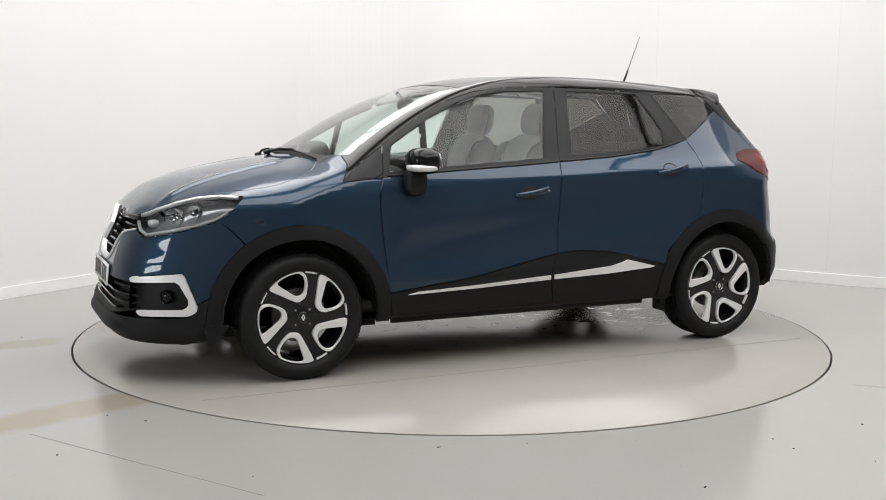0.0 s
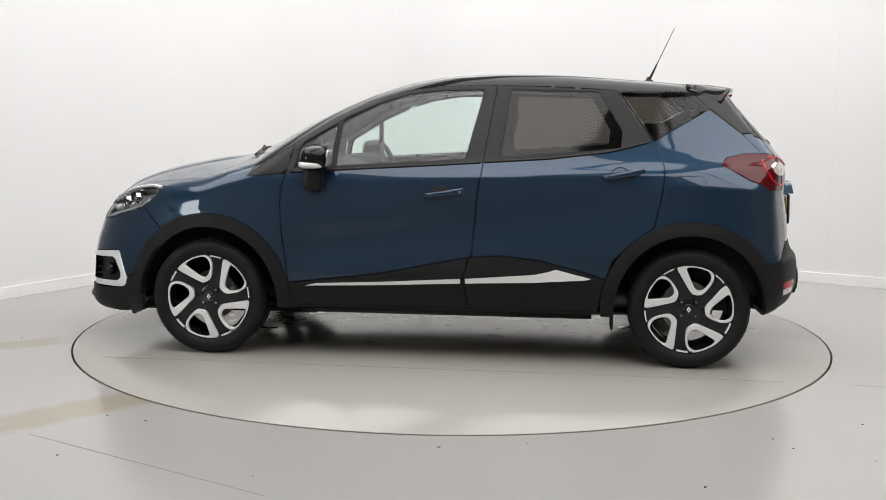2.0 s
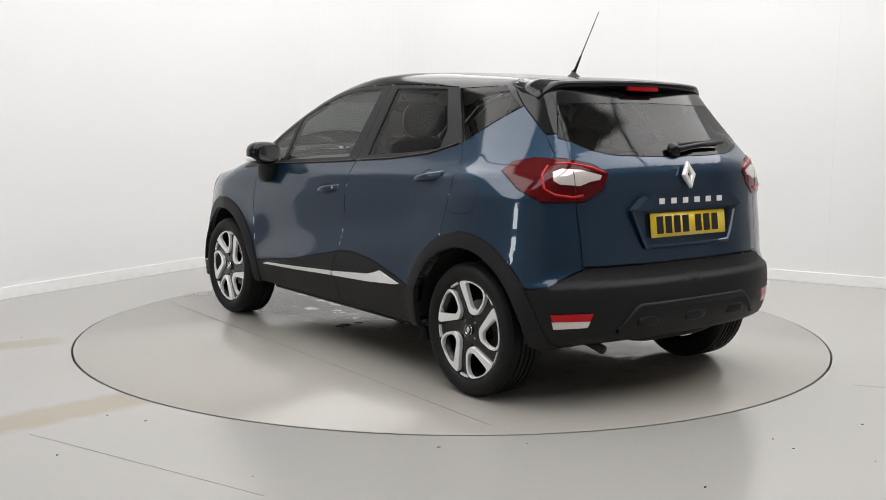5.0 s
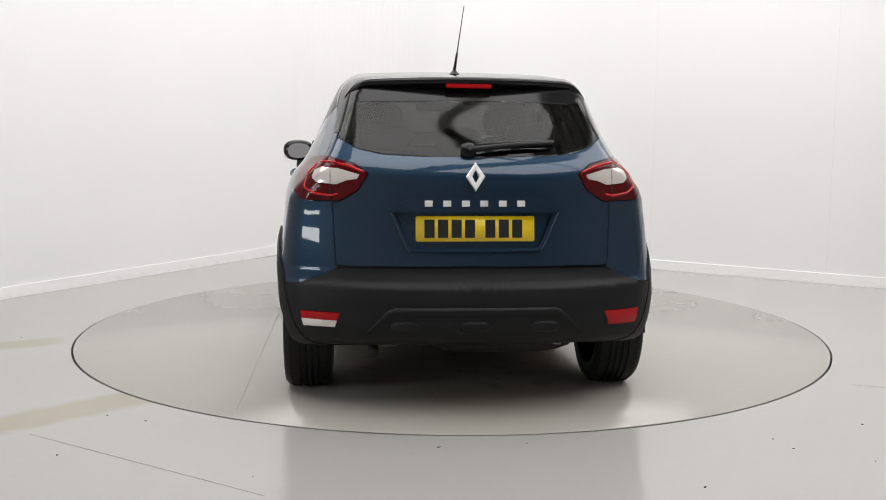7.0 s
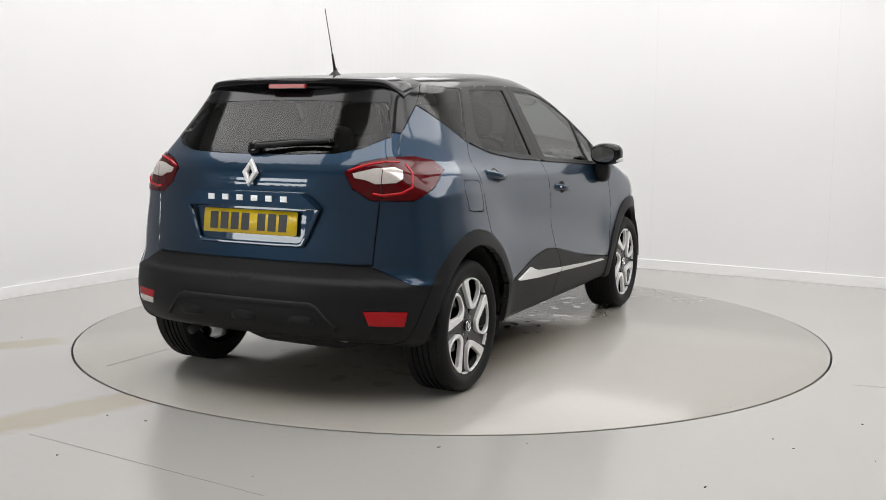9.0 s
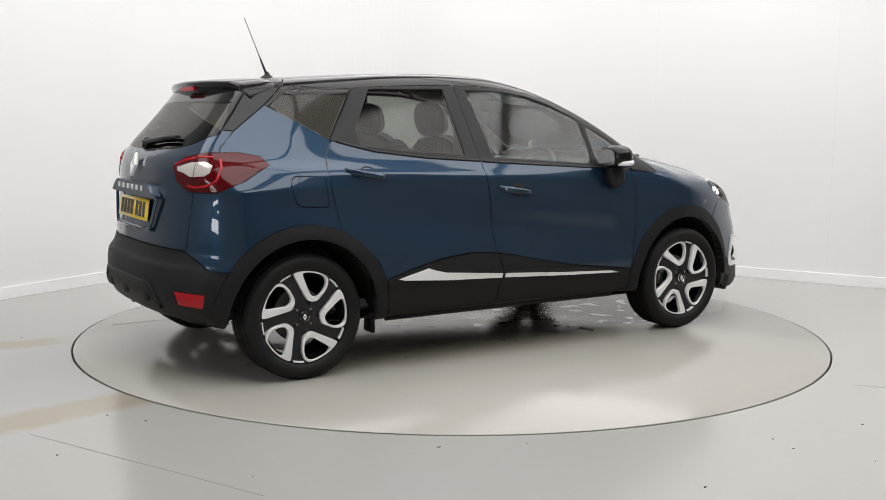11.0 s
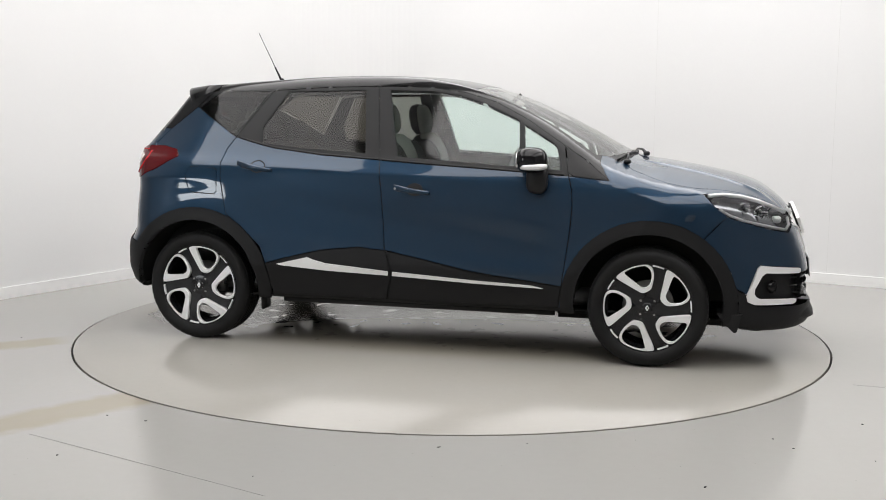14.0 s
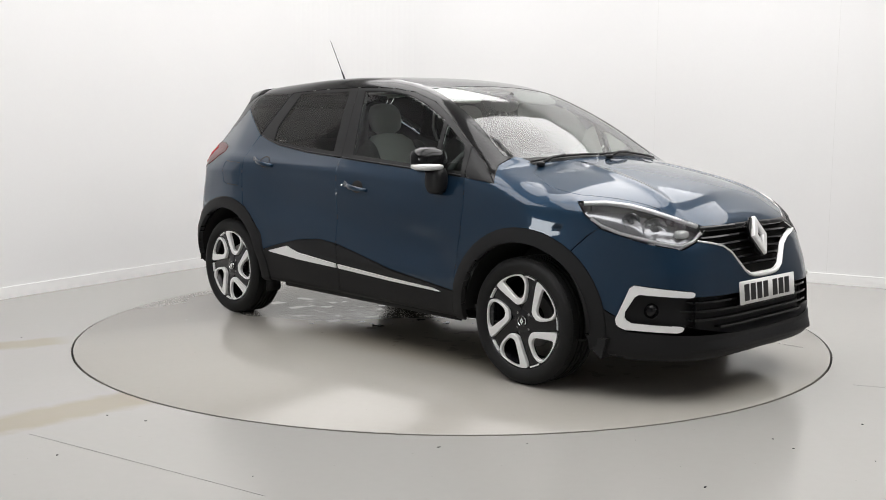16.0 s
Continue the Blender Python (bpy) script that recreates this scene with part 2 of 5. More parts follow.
def make_room():
    floor = bmesh.new()
    steps = 160
    outer = [room(-1, -1, 0), room(LONG_A + 1, -1, 0), room(LONG_A + 1, LONG_B + 1, 0), room(-1, LONG_B + 1, 0)]
    rim = [Vector((PIT_R * math.cos(2 * math.pi * i / steps), PIT_R * math.sin(2 * math.pi * i / steps), 0)) for i in range(steps)]
    vr = [floor.verts.new(p) for p in rim]
    vl = [floor.verts.new(p - Vector((0, 0, .06))) for p in rim]
    vo = []
    for p in rim:
        d = p.normalized()
        reach = 1e9
        for i in range(4):
            q, s = outer[i], outer[(i + 1) % 4]
            e = s - q
            den = d.x * e.y - d.y * e.x
            if abs(den) > 1e-9:
                k = (q.x * e.y - q.y * e.x) / den
                if k > 0:
                    reach = min(reach, k)
        vo.append(floor.verts.new(d * reach))
    for i in range(steps):
        j = (i + 1) % steps
        floor.faces.new((vr[i], vo[i], vo[j], vr[j]))
        floor.faces.new((vl[i], vr[i], vr[j], vl[j]))
    for e in floor.edges:
        if len(e.link_faces) == 2 and e.calc_face_angle(0) > 0.7:
            e.smooth = False
    tagged(part("floor", floor, FLOOR_GREY, None, smooth=False), "pale grey resin floor with a soft sheen and tan bands", "floor", "", "structure")
    pit = lathe([(0.001, -.06), (2.3, -.06)], 64)
    tagged(part("turntable_pit", pit, PIT_BLACK), "black shallow pit under the turntable", "pit", "", "structure")
    # back walls as one sheet with a coved corner
    cove, t = 0.9, 0.15
    end_a, end_b = 4.35, 6.6
    line = [room(end_a, 0, 0)]
    for i in range(25):
        a = math.pi / 2 * i / 24
        line.append(room(cove - cove * math.sin(a), cove - cove * math.cos(a), 0))
    line.append(room(0, end_b, 0))
    back = [room(-t, end_b, 0), room(-t, -t, 0), room(end_a, -t, 0)]
    tagged(part("wall_back", slab(line + back, 0, HIGH), WALL_WHITE, None, smooth=False), "smooth white painted wall with a coved corner", "wall", "", "structure")
    # closed bay door with two glazed bands
    for k, (z0, z1) in enumerate(((.0, 1.05), (1.28, 1.52), (1.9, 2.7))):
        tagged(part("door_band", slab([room(LONG_A + .03, BAY[0], 0), room(LONG_A + .03, BAY[1], 0), room(LONG_A + .09, BAY[1], 0), room(LONG_A + .09, BAY[0], 0)], z0, z1), WALL_GREY, None, smooth=False), "dark horizontal band of a glazed bay door", "bay door", "bay door bands", "structure")
    tagged(part("ground", slab([room(LONG_A + .2, -8, 0), room(LONG_A + .2, 14, 0), room(LONG_A + 40, 14, 0), room(LONG_A + 40, -8, 0)], -.2, -.02), FLOOR_GREY, None, smooth=False), "pale grey yard outside the bay door", "ground", "", "structure")
    # unseen grey walls added so the car's flanks reflect something darker
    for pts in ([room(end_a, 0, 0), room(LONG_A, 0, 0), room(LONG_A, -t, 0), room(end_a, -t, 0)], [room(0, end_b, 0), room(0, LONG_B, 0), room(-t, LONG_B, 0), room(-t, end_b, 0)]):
        tagged(part("wall_return", slab(pts, 0, HIGH), WALL_GREY, None, smooth=False), "unseen grey wall that darkens the car's reflections", "wall", "", "structure")
    # skirting follows the wall
    inner = [room(end_a, .014, 0)]
    for i in range(25):
        a = math.pi / 2 * i / 24
        inner.append(room(cove - (cove - .014) * math.sin(a), cove - (cove - .014) * math.cos(a), 0))
    inner.append(room(.014, end_b, 0))
    tagged(part("baseboard", slab(inner + list(reversed([p for p in line])), 0.001, 0.085), SKIRT_WHITE, None, smooth=False), "low white painted skirting board", "skirting", "", "structure")
    # unseen side wall and end wall with a wide bay door, toned for reflections
    tagged(part("wall_side", slab([room(0, LONG_B, 0), room(LONG_A, LONG_B, 0), room(LONG_A, LONG_B + t, 0), room(0, LONG_B + t, 0)], 0, HIGH), WALL_PALE, None, smooth=False), "unseen pale grey wall for the car's reflections", "wall", "", "structure")
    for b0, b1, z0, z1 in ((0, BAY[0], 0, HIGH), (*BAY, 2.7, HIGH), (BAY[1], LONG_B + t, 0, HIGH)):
        tagged(part("wall_end", slab([room(LONG_A, b0, 0), room(LONG_A, b1, 0), room(LONG_A + t, b1, 0), room(LONG_A + t, b0, 0)], z0, z1), WALL_PALE, None, smooth=False), "unseen pale grey wall round a bay door, for the car's reflections", "wall", "", "structure")
    tagged(part("ceiling", slab([room(-t, -t, 0), room(LONG_A + t, -t, 0), room(LONG_A + t, LONG_B + t, 0), room(-t, LONG_B + t, 0)], HIGH, HIGH + .1), CEILING_WHITE, None, smooth=False), "plain white ceiling", "ceiling", "", "structure")
    glow = bpy.data.materials.new("lamp_glow")
    glow.use_nodes = True
    glow.node_tree.nodes["Principled BSDF"].inputs["Emission Color"].default_value = (1, .985, .96, 1)
    glow.node_tree.nodes["Principled BSDF"].inputs["Emission Strength"].default_value = 1.5
    for a, b in LAMP_PLACES:
        lamp_ob = empty("ceiling_light", "large white ceiling light panel with a glowing diffuser", "ceiling light", "ceiling lights")
        lamp_ob.matrix_world = Matrix.Translation(room(a, b, HIGH)) @ Matrix.Rotation(math.atan2(WAY_A.y, WAY_A.x), 4, "Z")
        part("housing", box(-1.18, 1.18, -1.03, 1.03, -.08, -.001, .01), SKIRT_WHITE, lamp_ob, smooth=False)
        part("diffuser", box(-1.15, 1.15, -1.0, 1.0, -.095, -.081, .004), glow, lamp_ob, smooth=False)


make_room()


def make_turntable():
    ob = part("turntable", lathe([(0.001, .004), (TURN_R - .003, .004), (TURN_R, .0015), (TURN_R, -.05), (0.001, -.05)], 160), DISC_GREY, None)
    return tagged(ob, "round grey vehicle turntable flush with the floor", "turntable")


turntable = make_turntable()
DARK_LINE = material("dirt_filled_joint", (0.24, 0.235, 0.225), 0.7, 0, 0, 0.5, 25.0)
WALL_JOINT = material("filled_wall_joint", (0.70, 0.70, 0.69), 0.7, 0, 0, 0.2, 25.0)


def strip_between(p, q, width, z0, z1):
    d = (Vector(q) - Vector(p)).normalized()
    n = Vector((-d.y, d.x)) * width / 2
    p, q = Vector(p), Vector(q)
    return slab([p + n, q + n, q - n, p - n], z0, z1)


def make_marks():
    part("deck_seam", strip_between((-1.80, 1.14), (1.80, 1.10), .0025, -.01, .0052), DARK_LINE, turntable, "dirt-filled joint between deck plates", smooth=False)
    for p, q in (((-1.74, -2.29), (-.64, -2.97)), ((2.02, -1.35), (2.6, -1.55))):
        tagged(part("floor_joint", strip_between(p, q, .0025, -.01, .001), DARK_LINE, None, smooth=False), "faint hairline joint in the resin floor", "floor joint", "floor joints", "structure")
    for b in (3.35, 4.85):
        w = [room(.0012, b, 0), room(.0012, b + .004, 0), room(-.01, b + .004, 0), room(-.01, b, 0)]
        tagged(part("wall_joint", slab(w, .09, HIGH - .01), WALL_JOINT, None, smooth=False), "faint filled joint between wall boards", "wall joint", "wall joints", "structure")
    rng = random.Random(5)
    grit = bmesh.new()
    for i in range(46):
        r, a = rng.uniform(2.35, 4.2), rng.uniform(math.pi * 1.05, math.pi * 1.95)
        x, y = r * math.cos(a), r * math.sin(a)
        g = bmesh.ops.create_icosphere(grit, subdivisions=1, radius=rng.uniform(.002, .0055))["verts"]
        bmesh.ops.transform(grit, matrix=Matrix.Translation((x, y, .001)) @ Matrix.Rotation(rng.uniform(0, 3), 4, "Z") @ Matrix.Diagonal((rng.uniform(.8, 2.6), 1, .35, 1)), verts=g)
    tagged(part("grit", grit, PIT_BLACK, None), "dark grit scattered on the resin floor", "grit", "", "stuff")


make_marks()

# ---- shape of the car's skin: x ahead, y to the car's left, z up, half model ----
def curve(xs, ys):
    """A smooth function through a few stations."""
    xs, ys = np.array(xs, float), np.array(ys, float)
    d = np.diff(ys) / np.diff(xs)
    m = np.concatenate([[d[0]], np.where(d[:-1] * d[1:] > 0, 2 * d[:-1] * d[1:] / np.where(d[:-1] + d[1:] == 0, 1, d[:-1] + d[1:]), 0), [d[-1]]])

    def value(x):
        x = np.clip(np.asarray(x, float), xs[0], xs[-1])
        i = np.clip(np.searchsorted(xs, x) - 1, 0, len(xs) - 2)
        h = xs[i + 1] - xs[i]
        s = (x - xs[i]) / h
        return (ys[i] * (1 + 2 * s) * (1 - s) ** 2 + m[i] * h * s * (1 - s) ** 2
                + ys[i + 1] * s * s * (3 - 2 * s) + m[i + 1] * h * s * s * (s - 1))
    return value


TOP = curve((-2.2, -1.5, -1.3, -1.1, -.9, -.6, -.3, 0, .15, .31, .46, .62, .78, .91, 1.03, 1.13, 1.2, 1.3, 1.38, 1.55, 1.71, 1.81, 1.91, 2.0, 2.08, 2.2),
            (1.40, 1.49, 1.51, 1.527, 1.54, 1.557, 1.562, 1.552, 1.533, 1.499, 1.454, 1.391, 1.318, 1.252, 1.186, 1.134, 1.103, 1.083, 1.073, 1.045, 1.012, .984, .944, .884, .81, .67))
CROWN = curve((-2, .6, 1.1, 1.4, 2.2), (.05, .05, .10, .16, .16))
WIDTH = curve((-2.1, -1.9, -1.7, -1.5, -1.3, -1.0, -.6, 0, .8, 1.3, 1.6, 1.9, 2.2), (.76, .80, .84, .868, .878, .872, .862, .858, .862, .868, .85, .81, .75))
TUCK = curve((.1, .2, .3, .4, .5, .6, .7, .8, .9, .95, 1.0, 1.05, 1.1, 1.2, 1.3, 1.4, 1.5, 1.6), (.10, .06, .03, .012, .0, .0, .006, .016, .032, .042, .056, .08, .108, .152, .197, .243, .292, .345))
REAR_TAPER = curve((-2, -1.8, -1.6, -1.45, -1.3, -1.1, -.8, 2.3), (.5, .5, .38, .24, .12, .04, 0, 0))
NOSE = curve((.1, .15, .2, .26, .38, .49, .59, .67, .75, .85, .92, 1.2), (1.96, 2.03, 2.135, 2.165, 2.158, 2.148, 2.128, 2.10, 2.072, 2.02, 1.945, 1.6))
TAIL = curve((.2, .28, .34, .43, .50, .565, .60, .65, .70, .81, .91, 1.0, 1.05, 1.10, 1.15, 1.2, 1.34, 1.42, 1.5, 1.6), (-1.78, -1.865, -1.925, -1.957, -1.957, -1.948, -1.922, -1.905, -1.902, -1.890, -1.878, -1.876, -1.870, -1.850, -1.810, -1.764, -1.635, -1.57, -1.51, -1.44))
FLOOR = curve((-2.1, -1.85, -1.6, -1.0, 1.0, 1.6, 1.9, 2.2), (.33, .31, .28, .265, .265, .25, .20, .20))
ROUND = curve((-2, -1.5, .7, 1.15, 1.5, 1.9, 2.2), (.05, .07, .06, .06, .08, .08, .05))
WHEELS = ((1.303, .318), (-1.303, .318))


def meet(a, b, r):
    """The meeting of two bodies with a rounded edge of radius r."""
    return np.minimum(np.maximum(a, b), -r) + np.hypot(np.maximum(a + r, 0), np.maximum(b + r, 0))


def skin(x, y, z):
    """Below zero inside the car's skin."""
    y = np.abs(y)
    top = z - (TOP(x + .25 * y * y * np.clip((x + 1) / 1.0, 0, 1)) - CROWN(x) * y * y)
    ridge = .29 + .16 * np.clip((x - 1.2) / .75, 0, 1)
    top = top - .009 * np.exp(-((y - ridge) / .028) ** 2) * np.clip((x - 1.2) / .12, 0, 1) * np.clip((2.0 - x) / .15, 0, 1)
    wide = WIDTH(x) - TUCK(z) - REAR_TAPER(x) * .28 * np.tanh(np.maximum(z - .95, 0) / .28)
    for wx, wz in WHEELS:
        wide = wide + .012 * np.exp(-((np.hypot(x - wx, z - wz) - .40) / .07) ** 2)
    # doors: a crease that climbs to the rear, a hollow below it, and a sill that swells out
    doors = 1 / ((1 + np.exp((x - .80) / .05)) * (1 + np.exp((-.95 - x) / .09)))
    under = z - (.70 - .13 * x)
    wide = wide - .026 * doors * np.exp(-(under / .13) ** 2) + .010 * doors * np.exp(-((z - .47) / .07) ** 2)
    wide = wide + .007 * np.exp(-((z - (.985 - .045 * x)) / .03) ** 2) / (1 + np.exp((x - .2) / .25))
    # front wing shoulder
    wide = wide + .008 * np.exp(-((z - .90) / .085) ** 2 - ((x - 1.22) / .30) ** 2)
    wide = wide + .019 * np.exp(-((z - 1.03) / .13) ** 2 - ((x + 1.38) / .26) ** 2)
    side = (y - wide) * .93
    nose = (x - NOSE(z) + 1.45 * y ** 5) * .8
    tail = (TAIL(z) + .37 * y ** 3 - x) * .9
    base = FLOOR(x) - z
    f = meet(top, side, ROUND(x))
    f = meet(f, nose, np.where(z < .8, .05, .03))
    f = meet(f, tail, np.interp(z, (.92, 1.12), (.065, .03)))
    return meet(f, base, .03)


def skin_at(origin, way, far=3.0):
    """Where rays from inside leave the skin."""
    lo, hi = np.zeros(len(way)), np.full(len(way), far)
    for _ in range(30):
        mid = (lo + hi) / 2
        p = origin + way * mid[:, None]
        inside = skin(p[:, 0], p[:, 1], p[:, 2]) < 0
        lo, hi = np.where(inside, mid, lo), np.where(inside, hi, mid)
    return origin + way * lo[:, None]

# ---- cutting the skin into panels ----
SIDE, PLAN, END = ((1, 0, 0), (0, 0, 1)), ((1, 0, 0), (0, 1, 0)), ((0, 1, 0), (0, 0, 1))
NOSE45, TAIL45 = ((1, -1, 0), (0, 0, 1)), ((1, 1, 0), (0, 0, 1))


def within(poly, u, v):
    inside = False
    for (a, b), (c, d) in zip(poly, poly[1:] + poly[:1]):
        if (b > v) != (d > v) and u < (c - a) * (v - b) / (d - b) + a:
            inside = not inside
    return inside


def skin_mesh():
    """Half of the skin as an even net of quads, from rays out of the car's middle."""
    rows = 120
    theta = np.linspace(0, math.pi, rows)
    cols = [((1.25, 0, .68), a) for a in np.linspace(math.pi / 2, 0, 66)[:-1]]
    cols += [((x, 0, .68), 0.0) for x in np.linspace(1.25, -1.15, 106)]
    cols += [((-1.15, 0, .68), -a) for a in np.linspace(0, math.pi / 2, 66)[1:]]
    o, w = [], []
    for org, a in cols:
        for th in theta:
            o.append(org)
            w.append((math.sin(a), math.cos(a) * math.sin(th), math.cos(a) * math.cos(th)))
    pts = skin_at(np.array(o), np.array(w))
    bm = bmesh.new()
    vs = [bm.verts.new(p) for p in pts]
    for c in range(len(cols) - 1):
        for r in range(rows - 1):
            i = c * rows + r
            bm.faces.new((vs[i], vs[i + 1], vs[i + rows + 1], vs[i + rows]))
    for v in bm.verts:
        if abs(v.co.y) < 1e-4:
            v.co.y = 0
    bmesh.ops.remove_doubles(bm, verts=bm.verts, dist=1e-5)
    bmesh.ops.recalc_face_normals(bm, faces=bm.faces)
    return bm


def cut(bm, view, poly, zone):
    """Cuts edges into the net along an outline seen in one view."""
    a, b = Vector(view[0]), Vector(view[1])
    us, vs = [p[0] for p in poly], [p[1] for p in poly]
    faces = []
    for f in bm.faces:
        c = f.calc_center_median()
        u, v = a.dot(c), b.dot(c)
        if min(us) - .06 < u < max(us) + .06 and min(vs) - .06 < v < max(vs) + .06 and zone(c):
            faces.append(f)
    for p, q in zip(poly, poly[1:] + poly[:1]):
        du, dv = q[0] - p[0], q[1] - p[1]
        n = a * dv - b * du
        co = a * (p[0] / a.length_squared) + b * (p[1] / b.length_squared)
        u0, u1, v0, v1 = min(p[0], q[0]), max(p[0], q[0]), min(p[1], q[1]), max(p[1], q[1])
        near = []
        for f in faces:
            fu = [a.dot(x.co) for x in f.verts]
            if max(fu) < u0 or min(fu) > u1:
                continue
            fv = [b.dot(x.co) for x in f.verts]
            if max(fv) < v0 or min(fv) > v1:
                continue
            near.append(f)
        if not near:
            continue
        geom = list({x for f in near for x in (*f.verts, *f.edges)}) + near
        out = bmesh.ops.bisect_plane(bm, geom=geom, dist=1e-5, plane_co=co, plane_no=n.normalized())
        new_faces = [x for x in out["geom"] if isinstance(x, bmesh.types.BMFace)]
        faces = [f for f in faces if f.is_valid]
        known = set(faces)
        faces += [f for f in new_faces if f not in known]


def arc(cx, cz, r, a0, a1, n):
    return [(cx + r * math.cos(radians(a0 + (a1 - a0) * i / n)), cz + r * math.sin(radians(a0 + (a1 - a0) * i / n))) for i in range(n + 1)]


B_LINE = [(-.267, 1.487), (-.25, 1.372), (-.216, 1.159), (-.2, 1.039), (-.178, .891), (-.167, .741), (-.152, .588), (-.116, .498), (-.105, .436), (-.131, .342), (-.138, .295)]
FRONT_DOOR = [(.83, .295), (.847, .431), (.869, .584), (.887, .734), (.894, .854), (.885, .943), (.859, 1.032), (.835, 1.165), (.614, 1.306), (.432, 1.398), (.246, 1.453), (.06, 1.478), (-.096, 1.486)] + B_LINE
REAR_DOOR = B_LINE[::-1] + [(-.562, 1.482), (-.896, 1.463), (-.917, 1.454), (-1.004, 1.331), (-1.097, 1.195), (-1.144, 1.121), (-1.160, 1.047), (-1.152, .959), (-1.130, .840), (-1.109, .751), (-.99, .66), (-.895, .568), (-.85, .444), (-.826, .295)]
BELT = [(.9, 1.002), (.596, 1.025), (.361, 1.038), (.058, 1.055), (-.197, 1.072), (-.55, 1.095), (-.855, 1.131), (-.947, 1.152), (-1.1, 1.192)]
GREENHOUSE = [(1.085, .985), (1.0, .992)] + BELT + [(-1.404, 1.366), (-1.575, 1.236), (-1.62, 1.24), (-2.0, 1.26), (-2.0, 1.7), (.35, 1.7), (1.02, 1.12), (1.03, 1.07)]
SAIL = [(1.085, .985), (1.0, .992), (.9, 1.002), (.862, 1.025), (.838, 1.163), (.96, 1.085)]
DOOR_DARK = BELT + [(-1.1, 1.7), (.9, 1.7)]
LOWER = [(.9, .408), (.826, .415), (.356, .473), (.054, .533), (-.143, .57), (-.309, .583), (-.521, .561), (-.732, .51), (-.9, .46), (-.9, .05), (.9, .05)]
FRONT_GLASS = [(.57, 1.30), (.369, 1.389), (.215, 1.436), (.06, 1.457), (-.195, 1.464), (-.105, 1.094), (.05, 1.084), (.596, 1.05)]
VENT_GLASS = [(.605, 1.275), (.785, 1.168), (.825, 1.035), (.628, 1.048)]
REAR_GLASS = [(-.344, 1.465), (-.815, 1.455), (-.94, 1.249), (-.932, 1.16), (-.7, 1.135), (-.296, 1.108)]
QUARTER_GLASS = [(-.932, 1.455), (-1.245, 1.462), (-1.383, 1.362), (-1.112, 1.196)]
ARCHES = [arc(wx, wz, .392, -40, 220, 40) for wx, wz in WHEELS]
FLARES = [arc(wx, wz, .464, -40, 220, 40) for wx, wz in WHEELS]
FUEL = [(-1.372, .965), (-1.36, 1.006), (-1.345, 1.018), (-1.20, 1.012), (-1.18, 1.0), (-1.172, .88), (-1.185, .862), (-1.31, .868), (-1.345, .88)]
TAILGATE_SIDE = [(-1.262, 1.50), (-1.404, 1.366), (-1.575, 1.236), (-1.66, 1.15), (-1.66, 1.05), (-2.3, 1.05), (-2.3, 1.60), (-1.262, 1.60)]
TAILGATE = [(0, 1.15), (.62, 1.15), (.622, .95), (.615, .828), (.605, .658), (0, .66)]
REAR_BUMPER = [(-2.3, .662), (-1.94, .66), (-1.53, .657), (-1.234, .652), (-1.003, .575), (-.89, .565), (-.7, .575), (-.7, .1), (-2.3, .1)]
TAIL_LAMP = [(-.685, 1.073), (-.755, 1.113), (-.9, 1.133), (-1.1, 1.131), (-1.264, 1.107), (-1.365, 1.064), (-1.325, .995), (-1.216, .942), (-.96, .942), (-.80, .998)]
REVERSE_LAMP = [(-1.02, 1.072), (-1.075, 1.088), (-1.187, 1.084), (-1.32, 1.06), (-1.31, 1.04), (-1.25, 1.032), (-1.19, 1.014), (-1.07, 1.020), (-1.025, 1.038)]
REFLECTOR = [(-1.027, .458), (-1.296, .460), (-1.256, .396), (-1.047, .392)]
REFLECTOR_LOW = [(-1.0, .424), (-1.32, .424), (-1.30, .36), (-1.0, .36)]
REAR_SCREEN = [(0, 1.138), (.2, 1.139), (.40, 1.148), (.508, 1.171), (.60, 1.222), (.525, 1.375), (0, 1.385)]
WINDSCREEN = [(0, 1.13), (.32, 1.118), (.55, 1.106), (.64, 1.118), (.495, 1.475), (.25, 1.495), (0, 1.50)]
BONNET = [(1.185, 0), (1.16, .35), (1.12, .51), (1.19, .63), (1.297, .685), (1.38, .705), (1.46, .705), (1.54, .69), (1.70, .60), (1.85, .52), (2.0, .45), (2.3, .45), (2.3, 0)]
BONNET_EDGE = [(0, .812), (.36, .812), (.8, .812), (.8, 1.5), (0, 1.5)]
HEADLAMP = [(.82, .921), (.96, .925), (1.162, .914), (1.30, .89), (1.46, .855), (1.63, .815), (1.66, .79), (1.57, .741), (1.475, .714), (1.27, .738), (1.18, .753), (.96, .80), (.86, .86)]
GRILLE = [(0, .812), (.38, .812), (.45, .752), (.30, .722), (.245, .69), (.17, .60), (.10, .572), (0, .568)]
INTAKE = [(0, .50), (.25, .50), (.54, .50), (.60, .43), (.57, .365), (.337, .325), (0, .318)]
FOG_RECESS = [(1.18, .512), (1.56, .50), (1.56, .368), (1.132, .379), (1.10, .414)]
FOG_TRIM = [(1.146, .553), (1.551, .526), (1.556, .512), (1.54, .498), (1.182, .511), (1.103, .414), (1.132, .38), (1.478, .37), (1.49, .36), (1.461, .339), (1.099, .345), (1.045, .376)]


def rounded(points):
    """An outline with its corners cut in small."""
    out = []
    for (a, b), (c, d) in zip(points, points[1:] + points[:1]):
        k = min(.3, .018 / max(math.hypot(c - a, d - b), 1e-6))
        out += [(a + (c - a) * k, b + (d - b) * k), (c + (a - c) * k, d + (b - d) * k)]
    return out


